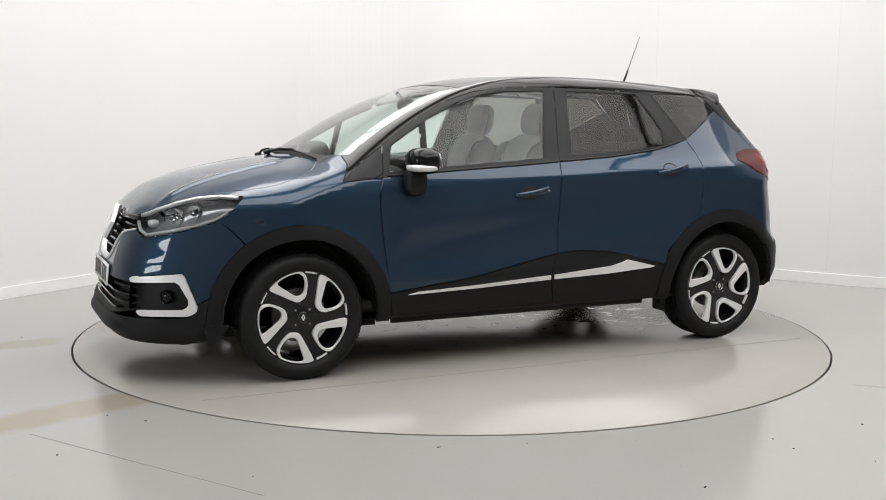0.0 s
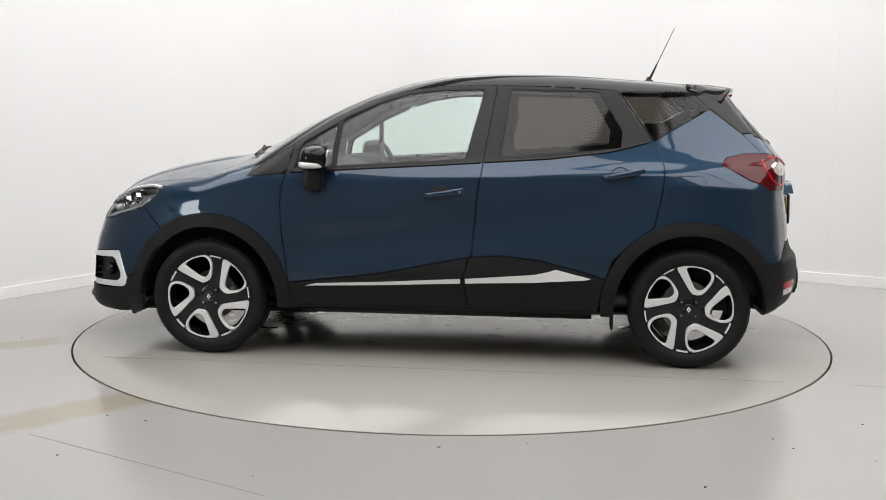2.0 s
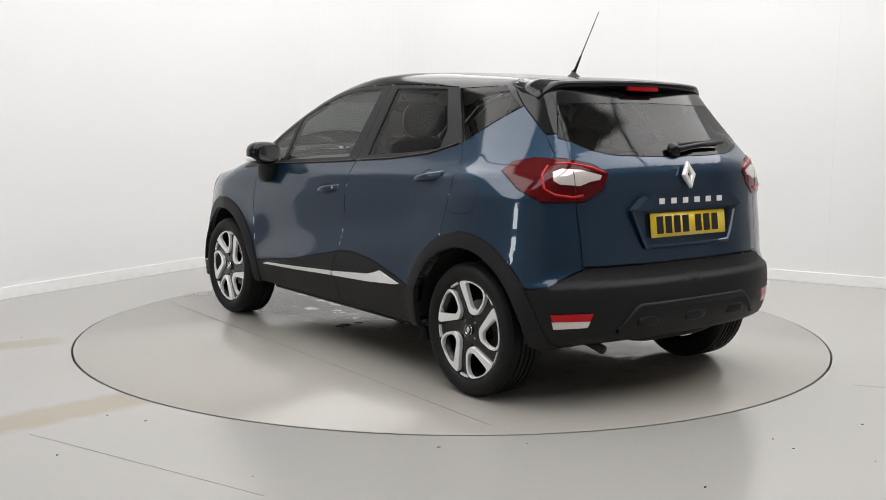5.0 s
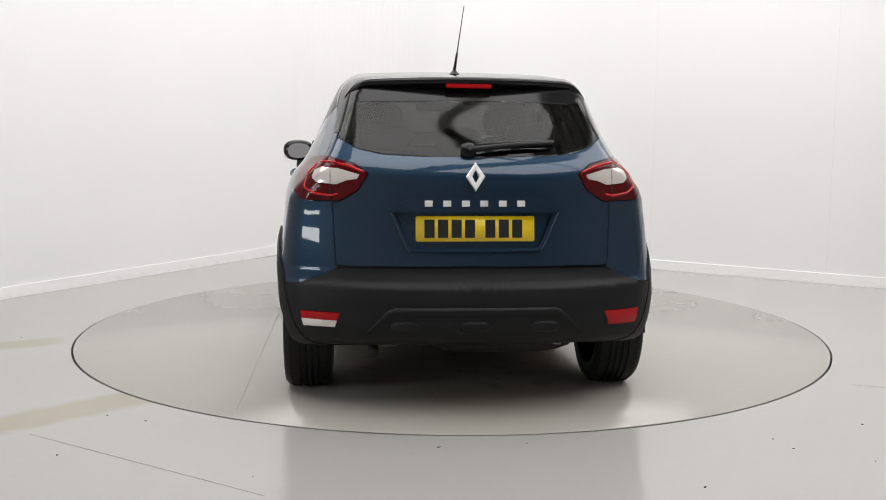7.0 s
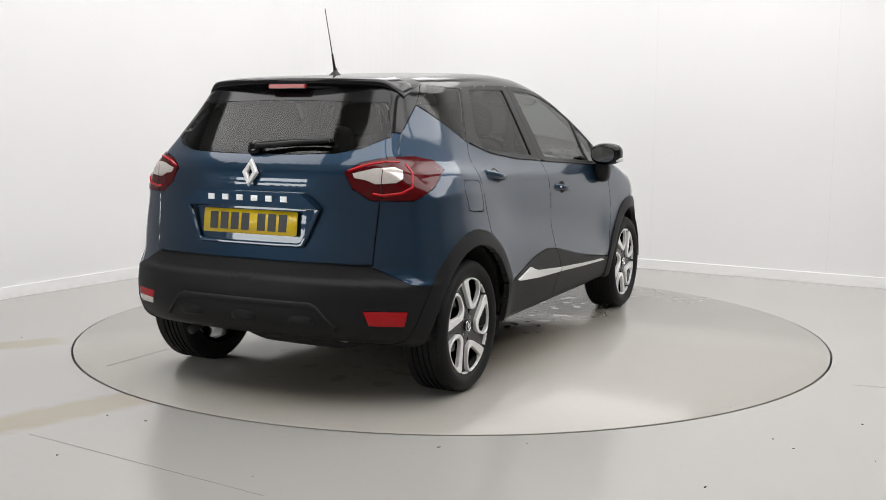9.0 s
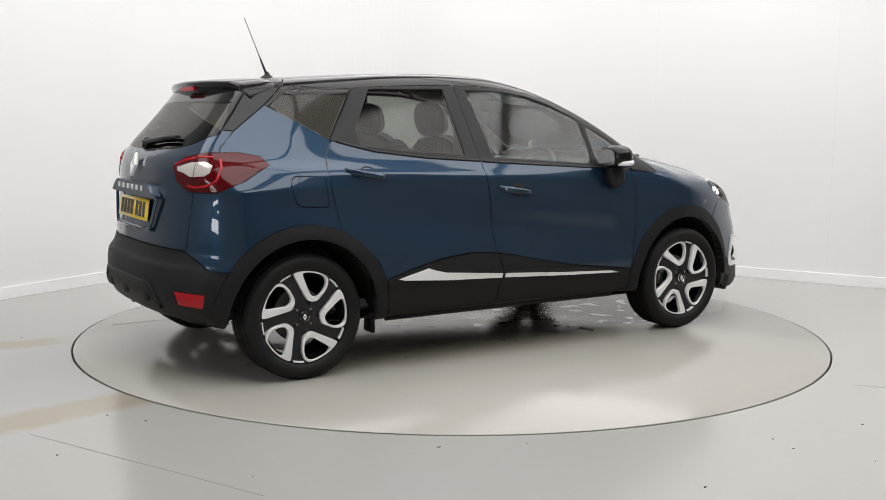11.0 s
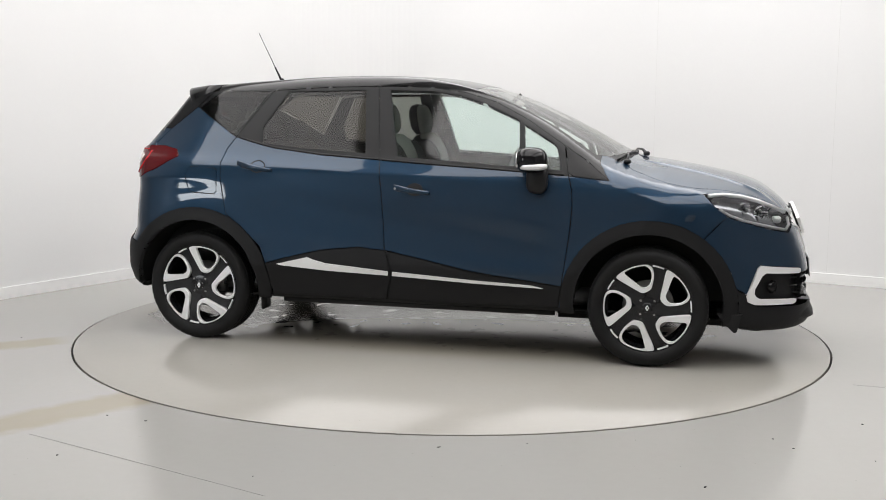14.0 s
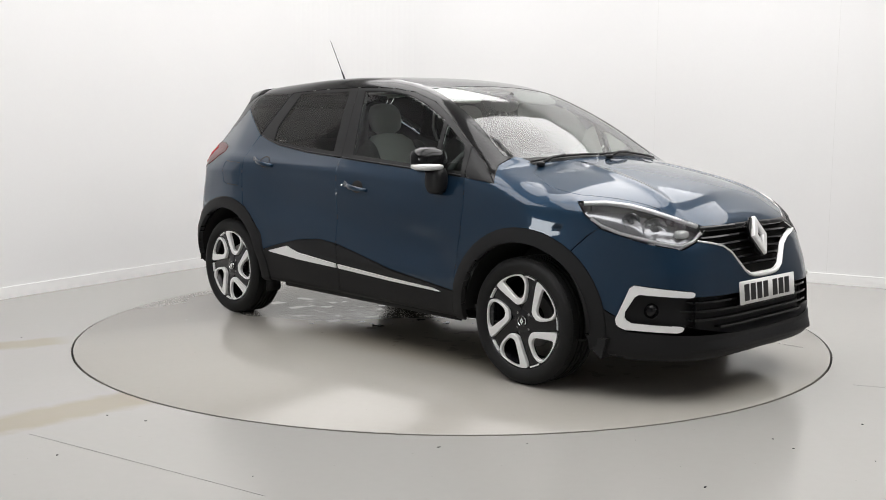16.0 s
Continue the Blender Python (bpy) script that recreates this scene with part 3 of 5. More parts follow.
FOG_TRIM = rounded(FOG_TRIM)
BUMPER = [(1.70, .805), (1.655, .77), (1.602, .715), (1.5, .6), (1.5, .05), (2.4, .05), (2.4, .83), (1.76, .83)]
BELLY = [(-2.3, .285), (-1.7, .285), (-1.6, .272), (1.62, .272), (1.64, .205), (2.4, .205), (2.4, 0), (-2.3, 0)]
BUMPER_LOW = [(1.4, .437), (1.743, .437), (1.82, .395), (1.86, .338), (2.08, .33), (2.4, .318), (2.4, .05), (1.4, .05)]


def has(view, poly, c):
    return within(poly, Vector(view[0]).dot(c), Vector(view[1]).dot(c))


def flank(c):
    return c.y > .35


def classify(c):
    """The panel to which a spot of the skin belongs."""
    x, y, z = c
    if within(BELLY, x, z) or (y < .5 and z < .262 and x < 1.6):
        return "underbody"
    if flank(c):
        for i in (0, 1):
            if within(ARCHES[i], x, z):
                return None
    if x > 1.3:
        if has(NOSE45, HEADLAMP, c) and y > .2:
            return "headlamp"
        if x > 1.75 and has(END, GRILLE, c):
            return "grille"
        if y > .4 and has(NOSE45, FOG_TRIM, c):
            return "fog_trim"
        if y > .4 and has(NOSE45, FOG_RECESS, c):
            return "fog_recess"
        if x > 1.75 and has(END, INTAKE, c):
            return "intake"
    if flank(c):
        for i in (0, 1):
            if within(FLARES[i], x, z):
                return ("front_flare", "rear_flare")[i]
    if x > 1.0 and has(PLAN, BONNET, c) and z > .80 and (x < 1.7 or has(END, BONNET_EDGE, c)):
        return "bonnet"
    if x > 1.4 and within(BUMPER, x, z):
        return "front_bumper_lower" if within(BUMPER_LOW, x, z) else "front_bumper"
    if x > .05 and has(END, WINDSCREEN, c):
        return "windscreen"
    if x < -1.3 and has(END, REAR_SCREEN, c) and z > 1.0:
        return "rear_screen"
    if flank(c):
        if has(TAIL45, TAIL_LAMP, c) and x < -1.3:
            return "reverse_lamp" if has(TAIL45, REVERSE_LAMP, c) else "tail_lamp"
        if has(TAIL45, REFLECTOR, c) and x < -1.7:
            return "lower_reflector" if has(TAIL45, REFLECTOR_LOW, c) else "rear_reflector"
    if x < -1.5 and has(TAIL45, REAR_BUMPER, c):
        return "rear_bumper"
    if flank(c):
        if within(FRONT_GLASS, x, z):
            return "front_door_glass"
        if within(VENT_GLASS, x, z):
            return "vent_glass"
        if within(REAR_GLASS, x, z):
            return "rear_door_glass"
        if within(QUARTER_GLASS, x, z):
            return "quarter_glass"
        for name, poly in (("front_door", FRONT_DOOR), ("rear_door", REAR_DOOR)):
            if within(poly, x, z):
                return name + ("_frame" if within(DOOR_DARK, x, z) else "_cladding" if within(LOWER, x, z) else "")
        if within(FUEL, x, z):
            return "fuel_flap"
    if x < -1.55 and y < .7 and has(END, TAILGATE, c):
        return "tailgate"
    if within(TAILGATE_SIDE, x, z):
        return "tailgate_upper" if within(GREENHOUSE, x, z) else "tailgate"
    if within(GREENHOUSE, x, z):
        return "cowl" if y < .6 and x > .9 and z < 1.12 else "sail_panel" if y > .5 and within(SAIL, x, z) else "roof"
    if x > .8 and (x < 1.25 and y < .55):
        return "cowl"
    if x > .6:
        return "front_wing" if z > .42 or x < 1.2 and z > .295 else "sill"
    if z < .30 or x > -.8 and z < .5:
        return "sill"
    return "rear_quarter"


def skin_normals(co):
    e = 1e-3
    n = np.stack([skin(*(co + d).T) - skin(*(co - d).T) for d in np.eye(3) * e], 1)
    return n / np.maximum(np.linalg.norm(n, axis=1, keepdims=True), 1e-9)


def panel_mesh(faces, centre, push=0.0, gap=0.003, depth=0.012):
    """One panel: its faces, drawn in by the shut-line gap, with a turned-in edge."""
    bm = bmesh.new()
    made = {}
    for f in faces:
        for v in f.verts:
            if v not in made:
                made[v] = bm.verts.new(v.co)
        bm.faces.new([made[v] for v in f.verts])
    if centre:
        bmesh.ops.mirror(bm, geom=bm.verts[:] + bm.edges[:] + bm.faces[:], axis="Y", merge_dist=1e-4)
        bmesh.ops.remove_doubles(bm, verts=bm.verts, dist=1e-4)
    bmesh.ops.dissolve_degenerate(bm, dist=2e-4, edges=bm.edges)
    bm.verts.ensure_lookup_table()
    co = np.array([v.co for v in bm.verts])
    nor = skin_normals(co * np.where(co[:, 1:2] < 0, [[1, -1, 1]], [[1, 1, 1]])) * np.where(co[:, 1:2] < 0, [[1, -1, 1]], [[1, 1, 1]])
    nor[np.abs(co[:, 1]) < 1e-6, 1] = 0
    bm.verts.index_update()
    for f in bm.faces:
        f.normal_update()
        if f.normal.dot(Vector(nor[f.verts[0].index])) < 0:
            f.normal_flip()
    border = [e for e in bm.edges if len(e.link_faces) == 1]
    pull = {}
    for e in border:
        f = e.link_faces[0]
        d = (e.verts[1].co - e.verts[0].co).normalized()
        inward = f.normal.cross(d)
        if inward.dot(f.calc_center_median() - e.verts[0].co) < 0:
            inward = -inward
        for v in e.verts:
            pull.setdefault(v, Vector())
            pull[v] += inward * e.calc_length()
    for v, d in pull.items():
        if d.length > 1e-9:
            v.co += d.normalized() * gap
    folded = []
    for f in bm.faces:
        f.normal_update()
        if f.normal.dot(Vector(nor[f.verts[0].index])) < 0:
            folded.append(f)
    bmesh.ops.delete(bm, geom=folded, context="FACES_ONLY")
    border = [e for e in border if e.is_valid and len(e.link_faces) == 1]
    for v in bm.verts:
        v.co += Vector(nor[v.index]) * push
    low = {v: bm.verts.new(v.co - Vector(nor[v.index]) * depth) for v in {v for e in border for v in e.verts}}
    for e in border:
        f = e.link_faces[0]
        a, b = e.verts
        loop = next(l for l in e.link_loops)
        if loop.vert == a:
            a, b = b, a
        e.smooth = False
        bm.faces.new((a, b, low[b], low[a]))
    return bm


# ---- the car ----
car = empty("car", "dark blue metallic compact crossover with black roof, parked on the turntable", "car")


def cut_skin():
    """The skin cut along all outlines, faces sorted by panel."""
    bm = skin_mesh()
    side_zone = lambda c: c.y > .3
    cuts = [(SIDE, p, side_zone) for p in (SAIL, FRONT_DOOR, REAR_DOOR, FRONT_GLASS, VENT_GLASS, REAR_GLASS, QUARTER_GLASS, FUEL, *ARCHES, *FLARES, DOOR_DARK, LOWER)]
    cuts += [(SIDE, BELLY, lambda c: True), (SIDE, GREENHOUSE, lambda c: True), (SIDE, TAILGATE_SIDE, lambda c: c.x < -1.2), (SIDE, BUMPER, lambda c: c.x > 1.4), (SIDE, BUMPER_LOW, lambda c: c.x > 1.35),
             (END, TAILGATE, lambda c: c.x < -1.5), (END, REAR_SCREEN, lambda c: c.x < -1.3), (END, WINDSCREEN, lambda c: c.x > .05), (END, GRILLE, lambda c: c.x > 1.7),
             (END, INTAKE, lambda c: c.x > 1.7), (END, BONNET_EDGE, lambda c: c.x > 1.65), (PLAN, BONNET, lambda c: c.x > 1.0 and c.z > .7),
             (TAIL45, TAIL_LAMP, lambda c: c.x < -1.2 and c.y > .3), (TAIL45, REVERSE_LAMP, lambda c: c.x < -1.5 and c.y > .3), (TAIL45, REFLECTOR, lambda c: c.x < -1.6 and c.y > .4), (TAIL45, REFLECTOR_LOW, lambda c: c.x < -1.7 and c.y > .4 and .35 < c.z < .5), (TAIL45, REAR_BUMPER, lambda c: c.x < -1.5),
             (NOSE45, HEADLAMP, lambda c: c.x > 1.3), (NOSE45, FOG_TRIM, lambda c: c.x > 1.6 and c.y > .3), (NOSE45, FOG_RECESS, lambda c: c.x > 1.6 and c.y > .3)]
    for view, poly, zone in cuts:
        cut(bm, view, poly, zone)
    sorted_faces = {}
    for f in bm.faces:
        if f.calc_area() < 1e-9:
            continue
        name = classify(f.calc_center_median())
        if name:
            sorted_faces.setdefault(name, []).append(f)
    for name, faces in list(sorted_faces.items()):
        # leave out slivers that hang loose from their panel
        own, groups = set(faces), []
        while own:
            stack, group = [own.pop()], []
            while stack:
                f = stack.pop()
                group.append(f)
                for e in f.edges:
                    for g in e.link_faces:
                        if g in own:
                            own.discard(g)
                            stack.append(g)
            groups.append((sum(f.calc_area() for f in group), group))
        most = max(a for a, _ in groups)
        if name == "sill":
            groups.sort(key=lambda g: -g[0])
            if len(groups) > 1 and groups[1][0] > .5 * most:
                sorted_faces["sill_end"] = groups[1][1]
            groups = groups[:1]
        sorted_faces[name] = [f for a, group in groups if a > (.5 if name in ("cowl", "sill") else .06) * most for f in group]
    return bm, sorted_faces


SKIN, FACES = cut_skin()
RED_LENS = material("red_lamp_plastic", (0.075, 0.0012, 0.0025), 0.07, 0, 0, 0.3, 60.0, spec=0.3)
RED_BRIGHT = material("bright_red_lamp_rib", (0.40, 0.006, 0.010), 0.12, 0, 0, 0.1, 80.0, spec=0.3)
WHITE_LENS = material("clear_lamp_plastic", (0.72, 0.66, 0.62), 0.12, 0.35, 0.8, 0.25, 80.0)
MIRROR_SIDE = Matrix.Diagonal((1, -1, 1, 1))


def centre_panel(name, mat, parent, label="", push=0.0, gap=.003, depth=.012):
    return part(name, panel_mesh(FACES[name], True, push, gap, depth), mat, parent, label, skinned=True)


def side_panels(key, name, mat, parents, label="", push=0.0, gap=.003, depth=.012):
    """The same panel on both flanks."""
    out = []
    for k, parent in enumerate(parents):
        bm = panel_mesh(FACES[key], False, push, gap, depth)
        if k:
            moved(bm, MIRROR_SIDE)
        out.append(part(name, bm, mat[k] if isinstance(mat, tuple) else mat, parent, label[k] if isinstance(label, tuple) else label, skinned=True))
    return out


def make_body():
    both = (car, car)
    out = {}
    out["underbody"] = centre_panel("underbody", UNDER, car, "black underbody", -.01)
    out["bonnet"] = centre_panel("bonnet", PAINT, car)
    out["roof"] = centre_panel("roof", BLACK_GLOSS, car, "gloss black roof and pillars")
    out["windscreen"] = centre_panel("windscreen", GLASS_SCREEN, car, "clear laminated windscreen", -.002, .001, .006)
    out["cowl"] = centre_panel("cowl", BLACK_TRIM, car, "black plastic scuttle panel")
    out["front_bumper"] = centre_panel("front_bumper", PAINT, car)
    out["front_bumper_lower"] = centre_panel("front_bumper_lower", CLADDING, out["front_bumper"], "grained black lower bumper", .004)
    out["tailgate"] = centre_panel("tailgate", PAINT, car, "", 0, .0042)
    # black sheet added behind the tailgate so its shut line reads dark
    centre_panel_back = panel_mesh(FACES["tailgate"], True, -.022, -.006, .002)
    part("tailgate_backing", centre_panel_back, UNDER, out["tailgate"], "black backing sheet that darkens the tailgate's shut line", skinned=True)
    out["tailgate_upper"] = centre_panel("tailgate_upper", BLACK_GLOSS, out["tailgate"], "gloss black tailgate surround")
    out["rear_screen"] = centre_panel("rear_screen", GLASS_DARK, out["tailgate"], "dark privacy glass", .001, .001, .006)
    out["rear_bumper"] = centre_panel("rear_bumper", CLADDING, car, "grained dark grey plastic bumper", .004)
    wings = side_panels("front_wing", "front_wing", PAINT, both)
    quarters = side_panels("rear_quarter", "rear_quarter", PAINT, both)
    fronts = side_panels("front_door", "front_door", PAINT, both, "", 0, .0038)
    rears = side_panels("rear_door", "rear_door", PAINT, both, "", 0, .0038)
    out.update(wings=wings, quarters=quarters, fronts=fronts, rears=rears)
    side_panels("sill", "sill", CLADDING, both, "black plastic sill")
    if "sill_end" in FACES:
        side_panels("sill_end", "sill_end", CLADDING, both, "black plastic sill end")
    # black sheets added behind the shut lines to stop light showing through
    FACES["shut_line_backing"] = [f for key in ("front_wing", "front_door", "rear_door", "rear_quarter", "front_door_cladding", "rear_door_cladding") for f in FACES[key]]
    side_panels("shut_line_backing", "shut_line_backing", UNDER, both, "black inner body shell", -.02, -.004, .002)
    side_panels("front_flare", "wheel_arch_trim", CLADDING, wings, "black plastic wheel arch trim", .008, .001, .03)
    side_panels("rear_flare", "wheel_arch_trim", CLADDING, quarters, "black plastic wheel arch trim", .008, .001, .03)
    side_panels("sail_panel", "sail_panel", BLACK_TRIM, wings, "black corner panel")
    for key, doors in (("front_door", fronts), ("rear_door", rears)):
        side_panels(key + "_frame", "window_frame", BLACK_TRIM, doors, "black window frame", 0, .0022, .03)
        side_panels(key + "_cladding", "door_cladding", CLADDING, doors, "grained black lower door cladding", .004)
    side_panels("front_door_glass", "window_glass", GLASS_CLEAR, fronts, "clear window glass", -.006, .0, .004)
    side_panels("vent_glass", "vent_glass", GLASS_CLEAR, fronts, "clear fixed glass", -.006, .0, .004)
    side_panels("rear_door_glass", "window_glass", GLASS_DARK, rears, "dark privacy glass", -.006, .0, .004)
    side_panels("quarter_glass", "quarter_glass", GLASS_DARK, quarters, "dark fixed quarter glass", 0, .001, .006)
    fl = part("fuel_flap", moved(panel_mesh(FACES["fuel_flap"], False), MIRROR_SIDE), PAINT, quarters[1], skinned=True)
    part("fuel_panel", panel_mesh(FACES["fuel_flap"], False, 0, -.0004, .004), PAINT, quarters[0], skinned=True)
    out["tail_lamps"] = side_panels("tail_lamp", "tail_lamp", RED_LENS, both, "red and clear tail lamp", .004, .002, .012)
    side_panels("rear_reflector", "reflector", RED_BRIGHT, (out["rear_bumper"],) * 2, "red reflector", .004, .001, .01)
    out["reverse_lamps"] = side_panels("reverse_lamp", "reverse_lamp", WHITE_LENS, out["tail_lamps"], "clear reversing lamp", .0055, .001, .01)
    side_panels("lower_reflector", "lower_reflector", (WHITE_LENS, RED_BRIGHT), (out["rear_bumper"],) * 2, ("clear lower reflector", "red lower reflector"), .004, .0, .01)
    out["headlamps"] = side_panels("headlamp", "headlamp", LENS, both, "clear headlamp with chrome reflectors", .002, .002, .012)
    out["grille"] = centre_panel("grille", PIT_BLACK, out["front_bumper"], "black radiator grille", -.045, 0, -.045)
    out["intake"] = centre_panel("intake", BLACK_TRIM, out["front_bumper"], "black lower air intake", -.05, 0, -.05)
    side_panels("fog_recess", "fog_lamp_recess", BLACK_TRIM, (out["front_bumper"],) * 2, "black fog lamp recess", -.035, 0, -.035)
    side_panels("fog_trim", "fog_lamp_surround", SILVER, (out["front_bumper"],) * 2, "satin silver fog lamp surround", .008, .001, .03)
    return out


BODY = make_body()


# ---- wheels ----
def polar(r, deg):
    return (r * math.cos(radians(deg)), r * math.sin(radians(deg)))


def ring_outline(outer, inner, depth, bevel):
    """A flat band between two outlines, raised to depth."""
    bm = bmesh.new()
    n = len(outer)
    def mix(p, q, k):
        return (p[0] + (q[0] - p[0]) * k, p[1] + (q[1] - p[1]) * k)
    loops = []
    for i in range(n):
        p, q = outer[i], inner[i]
        d = math.hypot(p[0] - q[0], p[1] - q[1])
        k = min(bevel / d, .4)
        prof = [(p, 0), (p, depth - bevel), (mix(p, q, k), depth), (mix(p, q, 1 - k), depth), (q, depth - bevel), (q, 0)]
        loops.append([bm.verts.new((x, y, z)) for (x, y), z in prof])
    for i in range(n):
        a, b = loops[i], loops[(i + 1) % n]
        for k in range(5):
            bm.faces.new((a[k], b[k], b[k + 1], a[k + 1]))
    bmesh.ops.recalc_face_normals(bm, faces=bm.faces)
    for e in bm.edges:
        if len(e.link_faces) == 2 and e.calc_face_angle(0) > 0.5:
            e.smooth = False
    return bm


def smooth_loop(points, times=2):
    for _ in range(times):
        out = []
        for (a, b), (c, d) in zip(points, points[1:] + points[:1]):
            out += [(a * .75 + c * .25, b * .75 + d * .25), (a * .25 + c * .75, b * .25 + d * .75)]
        points = out
    return points


def make_wheel(side, wx, phase):
    """An alloy wheel with tyre; w points out of the car."""
    turn = Matrix(((-1, 0, 0, 0), (0, 0, 1, 0), (0, 1, 0, 0), (0, 0, 0, 1))) if side > 0 else Matrix(((1, 0, 0, 0), (0, 0, -1, 0), (0, 1, 0, 0), (0, 0, 0, 1)))
    hub = Matrix.Translation((wx, side * .836, .318)) @ turn @ Matrix.Rotation(radians(phase), 4, "Z")
    wheel = part("wheel", moved(lathe([(.236, .0), (.226, -.004), (.222, -.02), (.212, -.03), (.205, -.09), (.205, -.18), (.225, -.2)], 72), hub), RIM_BLACK, car, "black and silver five-spoke alloy wheel")
    tyre = [(.233, -.012), (.238, .0), (.25, .012), (.275, .019), (.293, .016), (.306, .004), (.314, -.012), (.3175, -.03)]
    for g0 in (-.06, -.088, -.116, -.144):
        tyre += [(.318, g0 + .006), (.311, g0 + .0045), (.311, g0 - .0045), (.318, g0 - .006)]
    tyre += [(.3175, -.172), (.31, -.19), (.29, -.205), (.26, -.208), (.23, -.2)]
    part("tyre", moved(lathe(tyre, 96), hub), RUBBER, wheel, "black rubber tyre")
    # shoulder blocks of the tread
    blocks = bmesh.new()
    for i in range(64):
        a = 2 * math.pi * i / 64
        for w0, w1, r0, r1 in ((-.012, -.046, .3145, .3192), (-.154, -.182, .3192, .3135)):
            bm2 = [bmesh.ops.create_cube(blocks, size=1.0)]
            m = Matrix.Rotation(a, 4, "Z") @ Matrix.Translation(((r0 + r1) / 2 - .004, 0, (w0 + w1) / 2)) @ Matrix.Diagonal((.009, .025, abs(w1 - w0), 1))
            bmesh.ops.transform(blocks, matrix=m, verts=bm2[0]["verts"])
    tagged(part("tread", moved(blocks, hub), RUBBER, wheel, "tread blocks", smooth=False), kind="stuff")
    outer = [polar(.2335, 2), polar(.2335, 12), polar(.2335, 24), polar(.2335, 36), polar(.2335, 47)]
    p, q = polar(.225, 50), polar(.098, 31)
    outer += [p, (p[0] * .5 + q[0] * .5, p[1] * .5 + q[1] * .5), q, polar(.082, 22), polar(.084, 6), polar(.102, -8), polar(.14, -9), polar(.18, -8), polar(.215, -4)]
    inner = [polar(.224, 5), polar(.225, 12), polar(.225, 21), polar(.225, 30), polar(.222, 36)]
    p, q = polar(.212, 37), polar(.133, 25)
    inner += [p, (p[0] * .5 + q[0] * .5, p[1] * .5 + q[1] * .5), q, polar(.115, 19), polar(.110, 8), polar(.122, -1), polar(.145, -4), polar(.18, -4), polar(.205, -1)]
    outer, inner = smooth_loop(outer, 2), smooth_loop(inner, 2)
    for k in range(5):
        rot = Matrix.Rotation(radians(72 * k), 4, "Z")
        place = hub @ rot
        part("spoke_loop", moved(ring_outline(outer, inner, .02, .0025), place @ Matrix.Translation((0, 0, -.018))), SILVER, wheel, "machined silver spoke")
        arm = [polar(.06, 10), polar(.082, 24), polar(.098, 33), polar(.16, 44), polar(.232, 52), polar(.2325, 61), polar(.232, 70), polar(.205, 66), polar(.175, 63.5), polar(.14, 62.5), polar(.10, 63), polar(.083, 75), polar(.06, 85)]
        part("spoke", moved(extruded(arm, .028, .003), place @ Matrix.Translation((0, 0, -.042))), RIM_BLACK, wheel, "gloss black spoke")
        edge = [polar(.2335, a) for a in (53, 57, 61, 65, 69)] + [polar(.2235, a) for a in (68.5, 65, 61, 57, 53.5)]
        part("rim_insert", moved(extruded(edge, .016, .002), place @ Matrix.Translation((0, 0, -.016))), SILVER, wheel, "machined silver rim insert")
    part("hub", moved(lathe([(.001, -.012), (.05, -.012), (.075, -.02), (.092, -.034), (.092, -.07)], 40), hub), RIM_BLACK, wheel)
    part("hub_cap", moved(lathe([(.001, -.002), (.022, -.003), (.028, -.006), (.029, -.014)], 32), hub), RIM_BLACK, wheel, "black hub cap with silver emblem")
    part("cap_ring", moved(lathe([(.024, -.003), (.0255, -.0005), (.027, -.004)], 32), hub), CHROME, wheel)
    em = hub @ Matrix.Rotation(radians(-phase), 4, "Z") @ Matrix.Translation((0, 0, -.003))
    part("emblem", moved(ring_outline([(0, .017), (.011, 0), (0, -.017), (-.011, 0)], [(0, .008), (.004, 0), (0, -.008), (-.004, 0)], .003, .0006), em), SILVER, wheel)
    for k in range(4):
        a = radians(90 * k + 45 - phase)
        part("wheel_bolt", moved(lathe([(.001, .004), (.006, .004), (.0085, .0), (.0085, -.02)], 12), hub @ Matrix.Translation((.05 * math.cos(a), .05 * math.sin(a), -.016))), METAL, wheel)
    part("brake_disc", moved(lathe([(.07, -.085), (.135, -.085), (.137, -.09), (.137, -.105), (.07, -.105)], 48), hub), METAL, wheel, "bare metal brake disc")
    cal = Matrix.Translation((wx, side * .831, .318)) @ turn
    cx = .10 if (side > 0) == (wx > 0) else -.10
    part("brake_caliper", moved(box(cx - .035, cx + .035, -.06, .06, -.12, -.07, .01), cal), METAL, wheel, "cast metal brake caliper")
    well = lathe([(.396, .03), (.396, -.30), (.02, -.31)], 60)
    bmesh.ops.delete(well, geom=[f for f in well.faces if f.calc_center_median().y < .0], context="FACES")
    part("wheel_well", moved(well, Matrix.Translation((wx, side * .80, .318)) @ turn), UNDER, car, "black wheel arch liner")


for side, wx, phase in ((1, 1.303, 90), (1, -1.303, 58), (-1, 1.303, 88), (-1, -1.303, 56)):
    make_wheel(side, wx, phase)



# ---- small parts of the car ----
def flank_at(x, z):
    return skin_at(np.array([(x, 0, z)], float), np.array([(0, 1, 0)], float))[0]


def nose_at(y, z):
    return skin_at(np.array([(1.0, y, z)], float), np.array([(1, 0, 0)], float))[0]


def tail_at(y, z):
    return skin_at(np.array([(-1.0, y, z)], float), np.array([(-1, 0, 0)], float))[0]


def top_at(x, y):
    return skin_at(np.array([(x, y, .6)], float), np.array([(0, 0, 1)], float))[0]


